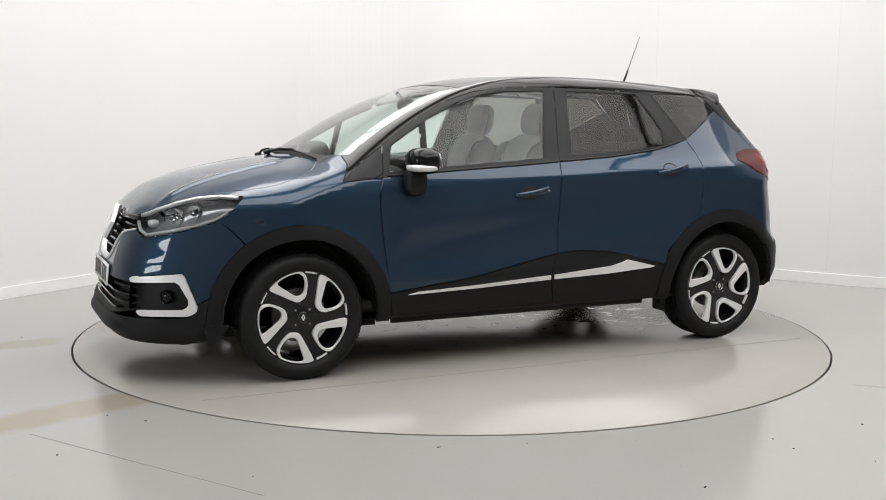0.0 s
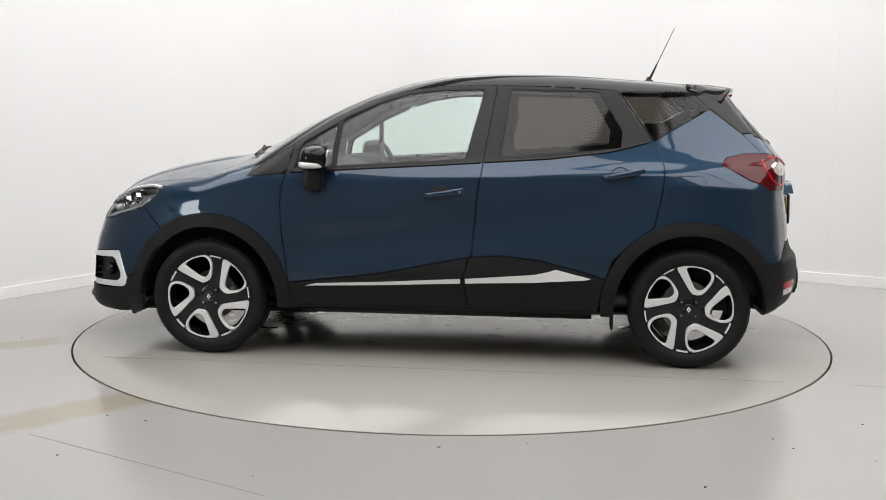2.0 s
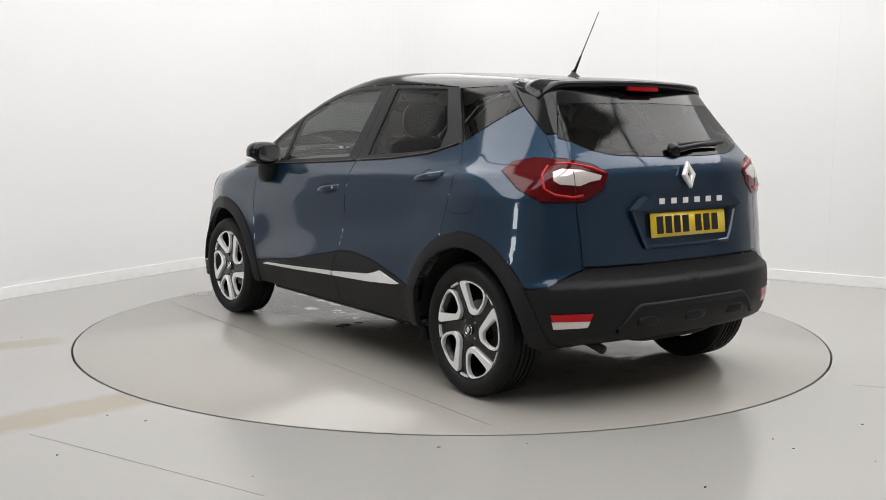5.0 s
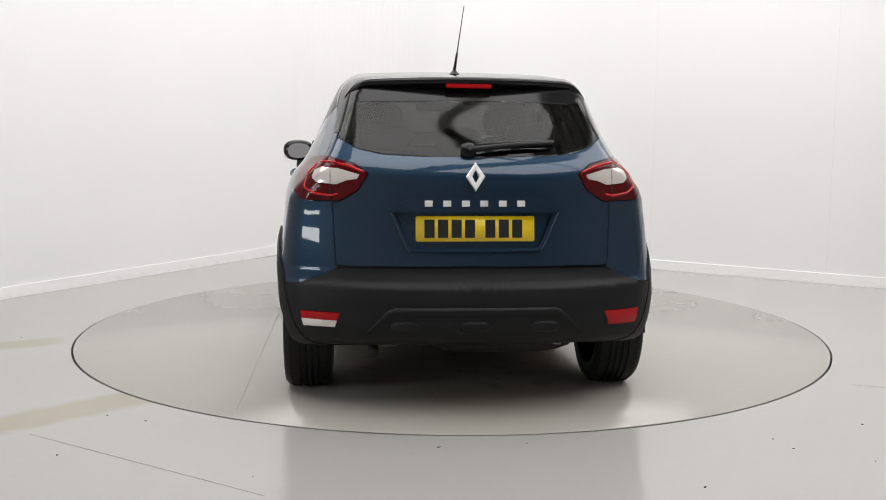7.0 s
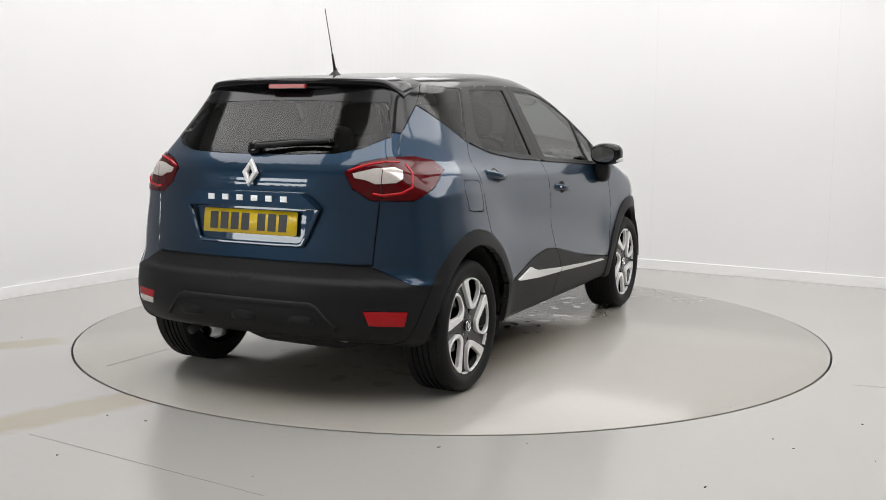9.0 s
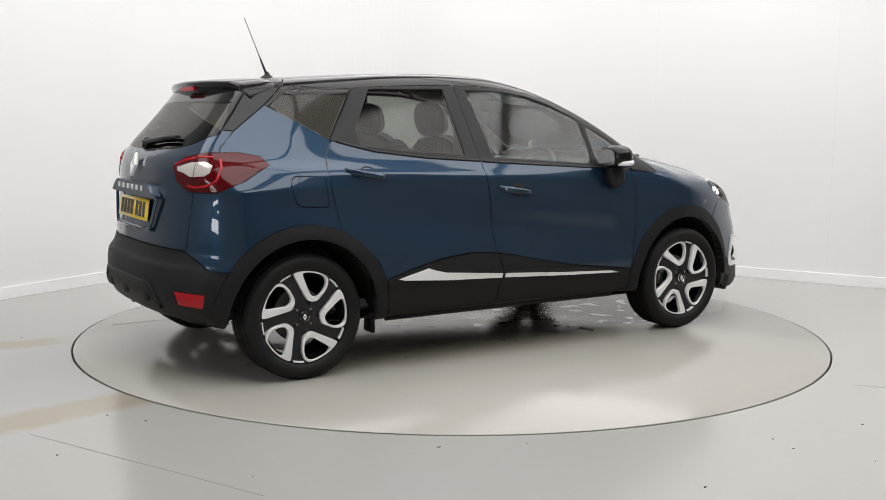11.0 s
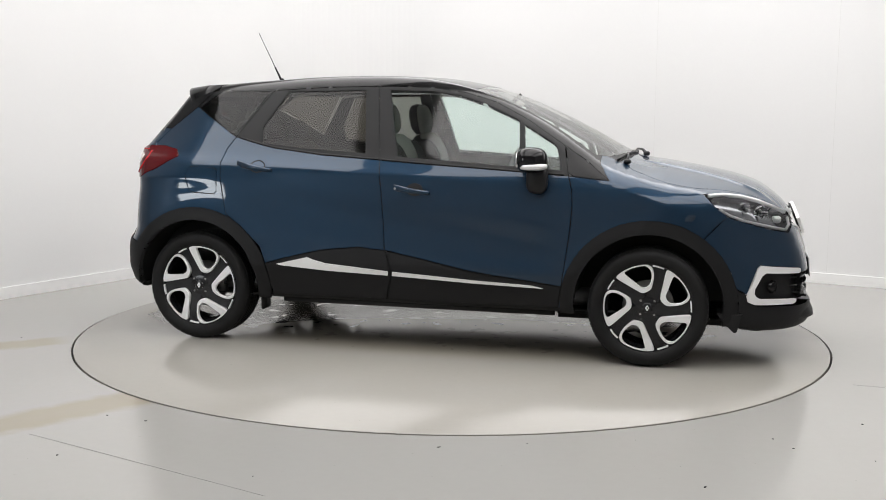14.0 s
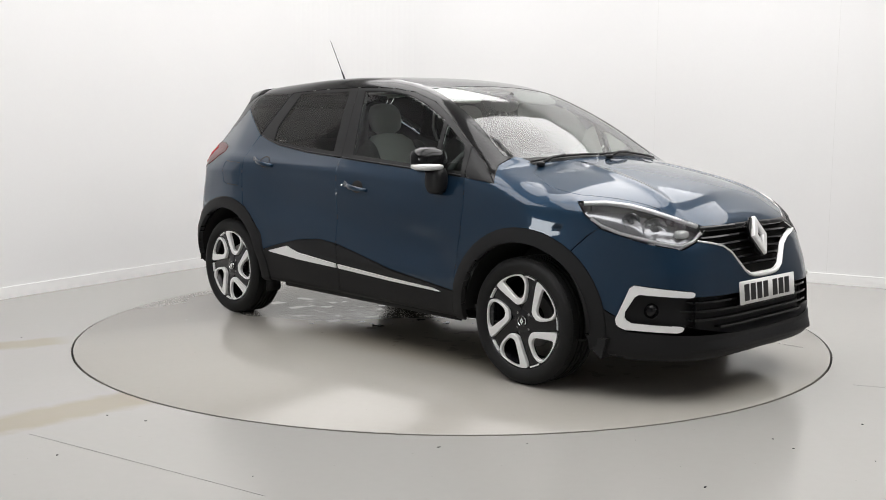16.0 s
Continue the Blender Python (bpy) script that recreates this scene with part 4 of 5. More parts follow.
def on_plane(origin, u, v):
    """A frame whose x runs along u, y along v and z out of the surface."""
    u, v = Vector(u).normalized(), Vector(v).normalized()
    n = u.cross(v).normalized()
    v = n.cross(u)
    return Matrix(((u.x, v.x, n.x, origin[0]), (u.y, v.y, n.y, origin[1]), (u.z, v.z, n.z, origin[2]), (0, 0, 0, 1)))


def cushion(cx, cy, cz, hx, hy, hz, power=3.2, tilt=0.0, n=24):
    """A soft padded block."""
    bm = bmesh.new()
    bmesh.ops.create_uvsphere(bm, u_segments=n, v_segments=n // 2, radius=1.0)
    for v in bm.verts:
        d = v.co.normalized()
        k = (abs(d.x) ** power + abs(d.y) ** power + abs(d.z) ** power) ** (-1 / power)
        v.co = Vector((d.x * k * hx, d.y * k * hy, d.z * k * hz))
    return moved(bm, Matrix.Translation((cx, cy, cz)) @ Matrix.Rotation(radians(tilt), 4, "Y"))


def flank_strip(outline, proud):
    """A raised strip that follows the flank."""
    dense = []
    for p, q in zip(outline, outline[1:] + outline[:1]):
        n = max(1, int(math.hypot(p[0] - q[0], p[1] - q[1]) / .06))
        dense += [(p[0] + (q[0] - p[0]) * i / n, p[1] + (q[1] - p[1]) * i / n) for i in range(n)]
    bm = bmesh.new()
    low, high = [], []
    for x, z in dense:
        y = flank_at(x, z)[1]
        low.append(bm.verts.new((x, y - .004, z)))
        high.append(bm.verts.new((x, y + proud, z)))
    n = len(dense)
    for i in range(n):
        f = bm.faces.new((low[i], low[(i + 1) % n], high[(i + 1) % n], high[i]))
    top = bm.faces.new(high)
    bmesh.ops.recalc_face_normals(bm, faces=bm.faces)
    bmesh.ops.triangulate(bm, faces=[top])
    for e in bm.edges:
        if len(e.link_faces) == 2 and e.calc_face_angle(0) > 0.6:
            e.smooth = False
    return bm


def both_sides(make, name, mat, parents, label=""):
    for k, parent in enumerate(parents):
        bm = make()
        if k:
            moved(bm, MIRROR_SIDE)
        part(name, bm, mat, parent, label)


SEAT_GREY = material("grey_seat_cloth", (0.42, 0.41, 0.38), 0.85, 0, 0, 0.3, 300.0, 0.3)
SEAT_DARK = material("dark_seat_cloth", (0.045, 0.044, 0.043), 0.85, 0, 0, 0.3, 300.0, 0.3)
CABIN_DARK = material("dark_cabin_plastic", (0.06, 0.06, 0.06), 0.6, 0, 0, 0.3, 200.0, 0.2)
HEADLINER = material("grey_headliner", (0.42, 0.42, 0.40), 0.9, 0, 0, 0.15, 200.0)
PLATE_YELLOW = material("yellow_plate", (0.80, 0.56, 0.01), 0.35, 0, 0.5, 0.05, 50.0)
PLATE_WHITE = material("white_plate", (0.78, 0.78, 0.76), 0.35, 0, 0.5, 0.05, 50.0)
INK = material("black_ink", (0.012, 0.012, 0.012), 0.4)
LAMP_GREY = material("lamp_bezel", (0.32, 0.32, 0.33), 0.2, 0.6, 0, 0.2, 60.0)
FOG_GLASS = material("lamp_bowl", (0.35, 0.36, 0.37), 0.12, 0.9, 0.5)


def make_trims():
    fronts, rears = BODY["fronts"], BODY["rears"]
    both_sides(lambda: flank_strip([(.748, .399), (.69, .413), (.357, .428), (-.096, .456), (-.098, .432), (.357, .411)], .016), "trim_strip", SILVER, fronts, "bright silver trim strip")
    both_sides(lambda: flank_strip([(-.122, .457), (-.492, .488), (-.561, .504), (-.603, .518), (-.786, .474), (-.763, .467), (-.477, .446), (-.124, .433)], .016), "trim_strip", SILVER, rears, "bright silver trim strip")
    for doors, x0, z0, x1, z1 in ((fronts, .105, .897, -.105, .921), (rears, -.838, 1.003, -1.056, 1.037)):
        def grip(x0=x0, z0=z0, x1=x1, z1=z1):
            bm = bmesh.new()
            rings = []
            for i in range(13):
                k = i / 12
                x, z = x0 + (x1 - x0) * k, z0 + (z1 - z0) * k
                y = flank_at(x, z)[1] + .036 * math.sin(math.pi * min(1, k * 1.12 + .03)) ** .6 * (1 if k < .97 else .8)
                h = .011 + .009 * k
                rings.append([bm.verts.new((x, y + .009 * math.cos(2 * math.pi * a / 10) - .004, z + h * math.sin(2 * math.pi * a / 10))) for a in range(10)])
            for p, q in zip(rings, rings[1:]):
                for a in range(10):
                    bm.faces.new((p[a], p[(a + 1) % 10], q[(a + 1) % 10], q[a]))
            bm.faces.new(rings[0]), bm.faces.new(rings[-1])
            bmesh.ops.recalc_face_normals(bm, faces=bm.faces)
            return bm
        both_sides(grip, "door_handle", PAINT, doors, "dark blue pull handle")
        # the recess is not modelled: a raised black disc paints its shade
        def shade_disc(x0=x0, z0=z0, x1=x1, z1=z1):
            cx, cz = x0 + (x1 - x0) * .42, z0 + (z1 - z0) * .42
            return flank_strip([(cx + .048 * math.cos(2 * math.pi * i / 24), cz + .006 + .036 * math.sin(2 * math.pi * i / 24)) for i in range(24)], .002)
        both_sides(shade_disc, "cup_shade", PIT_BLACK, doors, "black disc painted for the shade in the handle recess")
    # key cylinder on the driver's and passenger's handles
    both_sides(lambda: moved(lathe([(.001, .004), (.006, .004), (.007, 0)], 16), on_plane((-.088, flank_at(-.088, .92)[1] + .032, .919), (-1, 0, 0), (0, 0, 1))), "key_lock", CHROME, fronts)
    # weather strip under the windows
    for doors, pts in ((fronts, [(.84, 1.012), (.596, 1.026), (.361, 1.04), (.058, 1.057), (-.19, 1.073)]), (rears, [(-.21, 1.075), (-.55, 1.097), (-.855, 1.133), (-.94, 1.152), (-1.07, 1.185)])):
        def strip(pts=pts):
            fine = []
            for p, q in zip(pts, pts[1:]):
                fine += [(p[0] + (q[0] - p[0]) * i / 5, p[1] + (q[1] - p[1]) * i / 5) for i in range(5)]
            fine.append(pts[-1])
            return tube([(x, flank_at(x, z)[1] + .001, z) for x, z in fine], .006)
        both_sides(strip, "weather_strip", BLACK_TRIM, doors, "black rubber weather strip")


def make_mirrors():
    for k, door in enumerate(BODY["fronts"]):
        m = MIRROR_SIDE if k else Matrix.Identity(4)
        shell_bm = cushion(.678, .885, 1.090, .083, .10, .068, 2.7)
        for v in shell_bm.verts:
            if v.co.x < .62:
                v.co.x = .62 + (v.co.x - .62) * .15
        mirror = part("door_mirror", moved(shell_bm, m), BLACK_GLOSS, door, "gloss black door mirror")
        part("mirror_glass", moved(moved(extruded(smooth_loop([(-.075, -.05), (.07, -.045), (.078, .045), (-.07, .052)], 2), .003), on_plane((.610, .878, 1.088), (0, -1, 0), (0, 0, 1))), m), CHROME, mirror, "mirror glass")
        stalk = cushion(.705, .85, .985, .058, .05, .075, 3.0)
        part("mirror_foot", moved(stalk, m), BLACK_TRIM, mirror, "matt black mirror foot")
        part("indicator", moved(cushion(.690, .902, 1.058, .075, .084, .024, 2.8), m), SILVER, mirror, "clear indicator lens")


def make_front():
    bumper, grille, intake = BODY["front_bumper"], BODY["grille"], BODY["intake"]
    half = lambda y: np.linspace(-y, y, 21)
    for z, w in ((.625, .17), (.66, .20), (.695, .235), (.73, .37), (.765, .40)):
        bm = bmesh.new()
        ys = half(w)
        rings = []
        for y in ys:
            p = nose_at(y, z)
            d = -.022
            rings.append([bm.verts.new((p[0] + d + a, y, z + b - .02 * abs(y))) for a, b in ((.006, .007), (.012, 0), (.004, -.009), (-.02, -.004), (-.02, .006))])
        for p, q in zip(rings, rings[1:]):
            for a in range(5):
                bm.faces.new((p[a], p[(a + 1) % 5], q[(a + 1) % 5], q[a]))
        bm.faces.new(rings[0]), bm.faces.new(rings[-1])
        bmesh.ops.recalc_face_normals(bm, faces=bm.faces)
        part("grille_bar", bm, BLACK_GLOSS, grille, "gloss black grille bar", smooth=False)
    for z, w in ((.355, .38), (.395, .54), (.435, .56), (.475, .54)):
        bm = bmesh.new()
        rings = []
        for y in np.linspace(-w, w, 31):
            p = nose_at(y, z)
            rings.append([bm.verts.new((p[0] - .018 + a, y, z + b)) for a, b in ((.006, .005), (.006, -.005), (-.03, -.007), (-.03, .003))])
        for p, q in zip(rings, rings[1:]):
            for a in range(4):
                bm.faces.new((p[a], p[(a + 1) % 4], q[(a + 1) % 4], q[a]))
        bm.faces.new(rings[0]), bm.faces.new(rings[-1])
        bmesh.ops.recalc_face_normals(bm, faces=bm.faces)
        part("intake_slat", bm, BLACK_GLOSS, intake, "gloss black intake slat", smooth=False)
    # chrome line under the grille, dark bright strip over it
    low = [(.455, .752), (.37, .738), (.30, .722), (.245, .69), (.205, .642), (.17, .60), (.135, .58), (.10, .571), (.05, .568), (0, .568)]
    line = low + [(-y, z) for y, z in low[-2::-1]]
    bm = bmesh.new()
    rings = []
    for i, (y, z) in enumerate(line):
        p = nose_at(y, z)
        wdt = .008 + .012 * max(0, 1 - abs(y) / .26)
        rings.append([bm.verts.new((p[0] + a, y, z + b)) for a, b in ((-.02, wdt * .6), (.006, wdt * .55), (.010, 0), (.006, -wdt * .55), (-.02, -wdt * .6))])
    for p, q in zip(rings, rings[1:]):
        for a in range(4):
            bm.faces.new((p[a], p[a + 1], q[a + 1], q[a]))
    bmesh.ops.recalc_face_normals(bm, faces=bm.faces)
    part("grille_trim", bm, SILVER, grille, "bright silver grille trim")
    bm = bmesh.new()
    rings = []
    for y in np.linspace(-.40, .40, 41):
        z = .802 - .012 * abs(y)
        p = nose_at(y, z)
        rings.append([bm.verts.new((p[0] + a, y, z + b)) for a, b in ((-.03, .02), (.002, .014), (.008, 0), (.002, -.014), (-.03, -.02))])
    for p, q in zip(rings, rings[1:]):
        for a in range(4):
            bm.faces.new((p[a], p[a + 1], q[a + 1], q[a]))
    bmesh.ops.recalc_face_normals(bm, faces=bm.faces)
    part("grille_bridge", bm, BLACK_GLOSS, grille, "gloss black strip above the grille")
    # emblem in front
    top, bot = nose_at(0, .825), nose_at(0, .66)
    up = Vector((top[0] - bot[0], 0, top[2] - bot[2]))
    place = on_plane((nose_at(0, .745)[0] + .006, 0, .745), (0, 1, 0), up)
    part("emblem_base", moved(extruded(smooth_loop([(0, .12), (.085, .02), (.03, -.1), (-.03, -.1), (-.085, .02)], 1), .012, .003), place), BLACK_GLOSS, grille)
    part("emblem", moved(ring_outline([(0, .098), (.062, 0), (0, -.098), (-.062, 0)], [(0, .048), (.02, 0), (0, -.048), (-.02, 0)], .022, .006), place @ Matrix.Translation((0, 0, .008))), SILVER, grille, "silver lozenge emblem")
    # front plate
    plate = part("number_plate", moved(extruded([(-.26, -.05), (-.255, -.0555), (.255, -.0555), (.26, -.05), (.26, .05), (.255, .0555), (-.255, .0555), (-.26, .05)], .004), on_plane((nose_at(0, .5)[0] + .008, 0, .4985), (0, 1, 0), (-.10, 0, 1))), PLATE_WHITE, bumper, "white number plate with plain bars")
    part("plate_mount", moved(box(-.22, .22, -.05, .05, -.06, .0, .005), on_plane((nose_at(0, .5)[0] + .007, 0, .4985), (0, 1, 0), (-.10, 0, 1))), BLACK_TRIM, bumper, smooth=False)
    plate_bars(plate, on_plane((nose_at(0, .5)[0] + .012, 0, .4985), (0, 1, 0), (-.10, 0, 1)))
    # chin along the lower edge of the bumper
    bm = bmesh.new()
    rings = []
    for y in np.linspace(-.56, .56, 33):
        k = min(1, (.56 - abs(y)) / .12)
        p, q = nose_at(y, .30), nose_at(y, .205)
        rings.append([bm.verts.new(v) for v in ((p[0] - .002, y, .312), (p[0] + .004 + .018 * k, y, .268), (p[0] + .004 + .020 * k, y, .252), (q[0] + .006 * k, y, .214), (q[0] - .05, y, .206))])
    for p, q in zip(rings, rings[1:]):
        for a in range(4):
            bm.faces.new((p[a], p[a + 1], q[a + 1], q[a]))
    bmesh.ops.recalc_face_normals(bm, faces=bm.faces)
    part("chin_spoiler", bm, CLADDING, bumper, "black plastic chin spoiler")
    # fog lamps
    for s in (1, -1):
        p = nose_at(.66, .435)
        m = on_plane((p[0] - .028, .66 * s, p[2]), (-.55 * s, 1, 0) if s > 0 else (.55, 1, 0), (0, 0, 1))
        part("fog_lamp", moved(lathe([(.001, .012), (.022, .008), (.03, 0), (.034, .004), (.036, -.01)], 28), m), BLACK_GLOSS, bumper, "round dark fog lamp")


def plate_bars(plate, place):
    """Plain dark bars where the plate's characters stand."""
    x = -.222
    for i in range(7):
        if i == 4:
            x += .03
        part("bar", moved(extruded([(x, -.0395), (x + .044, -.0395), (x + .044, .0395), (x, .0395)], .0012), place), INK, plate, smooth=False)
        x += .059


def make_headlamps():
    for k, lamp in enumerate(BODY["headlamps"]):
        m = MIRROR_SIDE if k else Matrix.Identity(4)
        part("lamp_bucket", moved(panel_mesh(FACES["headlamp"], False, -.055, .004, -.05), m), LAMP_GREY, lamp, "grey metallic lamp housing")
        for x, y, z, r, push in ((1.808, .635, .834, .040, -.02), (1.898, .572, .797, .058, -.024)):
            way = Vector((.85, .5, 0.05)).normalized()
            place = on_plane(Vector((x, y, z)) + way * push, (-.5, .85, 0), (0, 0, 1))
            part("lamp_reflector", moved(moved(lathe([(.004, -.03), (r * .5, -.024), (r * .85, -.008), (r, .004), (r * 1.03, .004), (r * 1.05, -.02)], 28), place), m), CHROME, lamp, "bright lamp reflector")
            part("lamp_projector", moved(moved(lathe([(.001, .008), (r * .3, .004), (r * .42, -.012), (r * .42, -.03)], 20), place), m), FOG_GLASS, lamp, "clear projector lens")
        for x0, y0, z0, hx, hy, hz in ((1.975, .47, .775, .026, .036, .02),):
            part("lamp_insert", moved(cushion(x0 - .02, y0 - .012, z0, hx, hy, hz, 3.0), m), SILVER, lamp, "bright lamp insert")
        for name, run, rad in (("light_strip", [(.86, .912), (1.0, .916), (1.162, .904), (1.30, .88), (1.46, .845), (1.60, .812)], .011), ("light_strip", [(.90, .845), (.97, .812), (1.08, .783), (1.19, .765), (1.33, .744), (1.47, .728), (1.56, .748), (1.62, .782)], .008)):
            pts = []
            for u, z in run:
                way = np.array([(.7071, .7071, 0)])
                base = np.array([((u) / 2, -u / 2, z)])
                p = skin_at(base + way * .6, way)[0]
                pts.append((p[0] - .009, p[1] - .009, p[2]))
            dense = []
            for p, q in zip(pts, pts[1:]):
                dense += [tuple(p[c] + (q[c] - p[c]) * i / 4 for c in range(3)) for i in range(4)]
            dense.append(pts[-1])
            part(name, moved(tube(dense, rad), m), SILVER, lamp, "bright lamp edge strip")


def make_rear():
    gate, bumper = BODY["tailgate"], BODY["rear_bumper"]
    # emblem
    top, bot = tail_at(0, 1.10), tail_at(0, 1.0)
    up = Vector((top[0] - bot[0], 0, top[2] - bot[2]))
    mid = tail_at(0, 1.05)
    place = on_plane((mid[0] - .012, 0, 1.052), (0, -1, 0), up)
    part("emblem", moved(ring_outline([(0, .064), (.042, 0), (0, -.064), (-.042, 0)], [(0, .03), (.014, 0), (0, -.03), (-.014, 0)], .018, .005), place), SILVER, gate, "silver lozenge emblem")
    # handle strip with the badge letters as plain bars
    x0 = tail_at(0, .93)[0]
    slope = (tail_at(0, .98)[0] - tail_at(0, .88)[0], 0, .10)
    place = on_plane((x0 + .012, 0, .934), (0, -1, 0), slope)
    strip = part("handle_strip", moved(extruded(smooth_loop([(-.37, -.034), (-.36, -.022), (-.29, .030), (-.26, .034), (.26, .034), (.29, .030), (.36, -.022), (.37, -.034), (.2, -.036), (-.2, -.036)], 1), .046, .011), place), PAINT, gate, "blue tailgate handle strip")
    for i in range(6):
        x = -.222 + i * .0805
        part("badge_bar", moved(extruded([(x, -.013), (x + .034, -.013), (x + .034, .013), (x, .013)], .005, .001), place @ Matrix.Translation((0, .004, .046))), SILVER, strip, "small chrome bar", smooth=False)
    place = on_plane((tail_at(0, .82)[0] - .001, 0, .818), (0, -1, 0), (tail_at(0, .88)[0] - tail_at(0, .76)[0], 0, .12))
    outer = smooth_loop([(-.375, .088), (-.36, .06), (-.30, -.085), (-.27, -.097), (.27, -.097), (.30, -.085), (.36, .06), (.375, .088)], 1)
    inner = smooth_loop([(-.345, .080), (-.335, .06), (-.285, -.068), (-.26, -.077), (.26, -.077), (.285, -.068), (.335, .06), (.345, .080)], 1)
    part("plate_surround", moved(ring_outline(outer, inner, .012, .007), place), PAINT, gate, "raised blue plate surround")
    pp = on_plane((tail_at(0, .828)[0] - .010, 0, .829), (0, -1, 0), (tail_at(0, .88)[0] - tail_at(0, .76)[0], 0, .12))
    plate = part("number_plate", moved(extruded([(-.26, -.05), (-.255, -.0555), (.255, -.0555), (.26, -.05), (.26, .05), (.255, .0555), (-.255, .0555), (-.26, .05)], .004), pp), PLATE_YELLOW, gate, "yellow number plate with plain bars")
    plate_bars(plate, pp @ Matrix.Translation((0, 0, .004)))
    # spoiler
    bm = bmesh.new()
    rings = []
    for y in np.linspace(-.565, .565, 41):
        a = abs(y)
        drop = .05 * y * y + 6.0 * max(0, a - .46) ** 2
        xr = -1.60 + .32 * y * y + 2.2 * max(0, a - .45) ** 2
        zt = 1.493 - drop
        xf = -1.27 - .03 * (1 - a)
        zf = top_at(xf, y)[2]
        rings.append([bm.verts.new(p) for p in ((xf, y, zf + .002), ((xf + xr) / 2, y, (zf + zt) / 2 + .006), (xr + .03, y, zt + .002), (xr + .006, y, zt - .004), (xr, y, zt - .016), (xr + .012, y, zt - .036), (xr + .07, y, zt - .062), (-1.47, y, zt - .085), (-1.40, y, zf - .06))])
    n = len(rings[0])
    for p, q in zip(rings, rings[1:]):
        for a in range(n):
            bm.faces.new((p[a], p[(a + 1) % n], q[(a + 1) % n], q[a]))
    bm.faces.new(rings[0]), bm.faces.new(rings[-1])
    bmesh.ops.recalc_face_normals(bm, faces=bm.faces)
    spoiler = part("spoiler", bm, BLACK_GLOSS, gate, "gloss black roof spoiler")
    part("brake_light", box(-1.596, -1.575, -.105, .105, 1.442, 1.462, .004), RED_BRIGHT, spoiler, "red high brake light", smooth=False)
    # wiper
    a, b = tail_at(.02, 1.165), tail_at(-.34, 1.195)
    wiper = part("rear_wiper", tube([(a[0] - .01, .03, 1.165), (a[0] - .035, .0, 1.172), (b[0] - .05, -.18, 1.19), (b[0] - .035, -.36, 1.2)], .016, 8, .009), BLACK_TRIM, gate, "black rear wiper")
    part("wiper_blade", tube([(tail_at(-.02, 1.185)[0] - .018, -.0, 1.187), (tail_at(-.2, 1.195)[0] - .018, -.18, 1.2), (tail_at(-.37, 1.2)[0] - .018, -.365, 1.205)], .008), BLACK_TRIM, wiper)
    part("wiper_hub", moved(cushion(0, 0, 0, .035, .035, .02, 2.5), on_plane((a[0] - .02, .025, 1.165), (0, -1, 0), (.3, 0, 1))), BLACK_GLOSS, wiper)
    # lower valance with moulded bosses
    bm = bmesh.new()
    rings = []
    for y in np.linspace(-.47, .47, 33):
        k = min(1, max(0, (.47 - abs(y)) / .10))
        z1 = .375 + .105 * k
        p1, p0 = tail_at(y, z1), tail_at(y, .36)
        rings.append([bm.verts.new(q) for q in ((p1[0] + .01, y, z1 + .014), (p1[0] - .014, y, z1 + .006), (p1[0] - .016, y, z1 - .010), (p0[0] - .006 + .03 * k, y, min(.40, z1 - .012)), (p0[0] + .02, y, .335))])
    for p, q in zip(rings, rings[1:]):
        for a in range(4):
            bm.faces.new((p[a], p[a + 1], q[a + 1], q[a]))
    bmesh.ops.recalc_face_normals(bm, faces=bm.faces)
    val = part("valance", bm, CLADDING, bumper, "moulded dark lower valance")
    for y in (.30, 0, -.30):
        part("boss", cushion(tail_at(y, .41)[0] + .006, y, .405, .02, .07, .026, 3.0), CLADDING, val)
    part("exhaust_pipe", tube([(-1.5, .42, .27), (-1.70, .44, .285), (-1.80, .44, .262)], .022, 14), UNDER, car, "short dark exhaust tailpipe")
    part("rear_axle", tube([(-1.30, -.7, .27), (-1.30, .7, .27)], .05, 12), UNDER, car, "black rear axle beam")
    part("silencer", cushion(-1.62, -.15, .32, .14, .35, .09, 3.5), UNDER, car, "dark exhaust silencer")
    for s in (1, -1):
        part("tow_loop", tube([(-1.6, .3 * s, .30), (-1.72, .34 * s, .285), (-1.74, .42 * s, .29)], .014), METAL, car)


def make_tail_ribs():
    way = np.array([(-.7071, .7071, 0)])
    for k, lamp in enumerate(BODY["tail_lamps"]):
        m = MIRROR_SIDE if k else Matrix.Identity(4)
        for run in ([(-.985, 1.10), (-.955, 1.06), (-.97, 1.0), (-1.04, .975), (-1.15, .965), (-1.21, .972)], [(-1.03, 1.109), (-1.12, 1.112), (-1.25, 1.095), (-1.345, 1.07)]):
            pts = []
            for u, z in run:
                p = skin_at(np.array([(u / 2, u / 2, z)]) + way * 1.1, way)[0]
                pts.append((p[0] - .003, p[1] + .003, p[2]))
            dense = []
            for p, q in zip(pts, pts[1:]):
                dense += [tuple(p[c] + (q[c] - p[c]) * i / 4 for c in range(3)) for i in range(4)]
            dense.append(pts[-1])
            part("light_rib", moved(tube(dense, .0065), m), RED_BRIGHT, lamp, "bright red light guide")
        line = [tail_at(.628, z) for z in np.linspace(.948, 1.128, 8)]
        part("lamp_split", moved(tube([(p[0] - .0035, p[1], p[2]) for p in line], .0032), m), BLACK_TRIM, lamp, "black joint line across the lamp")


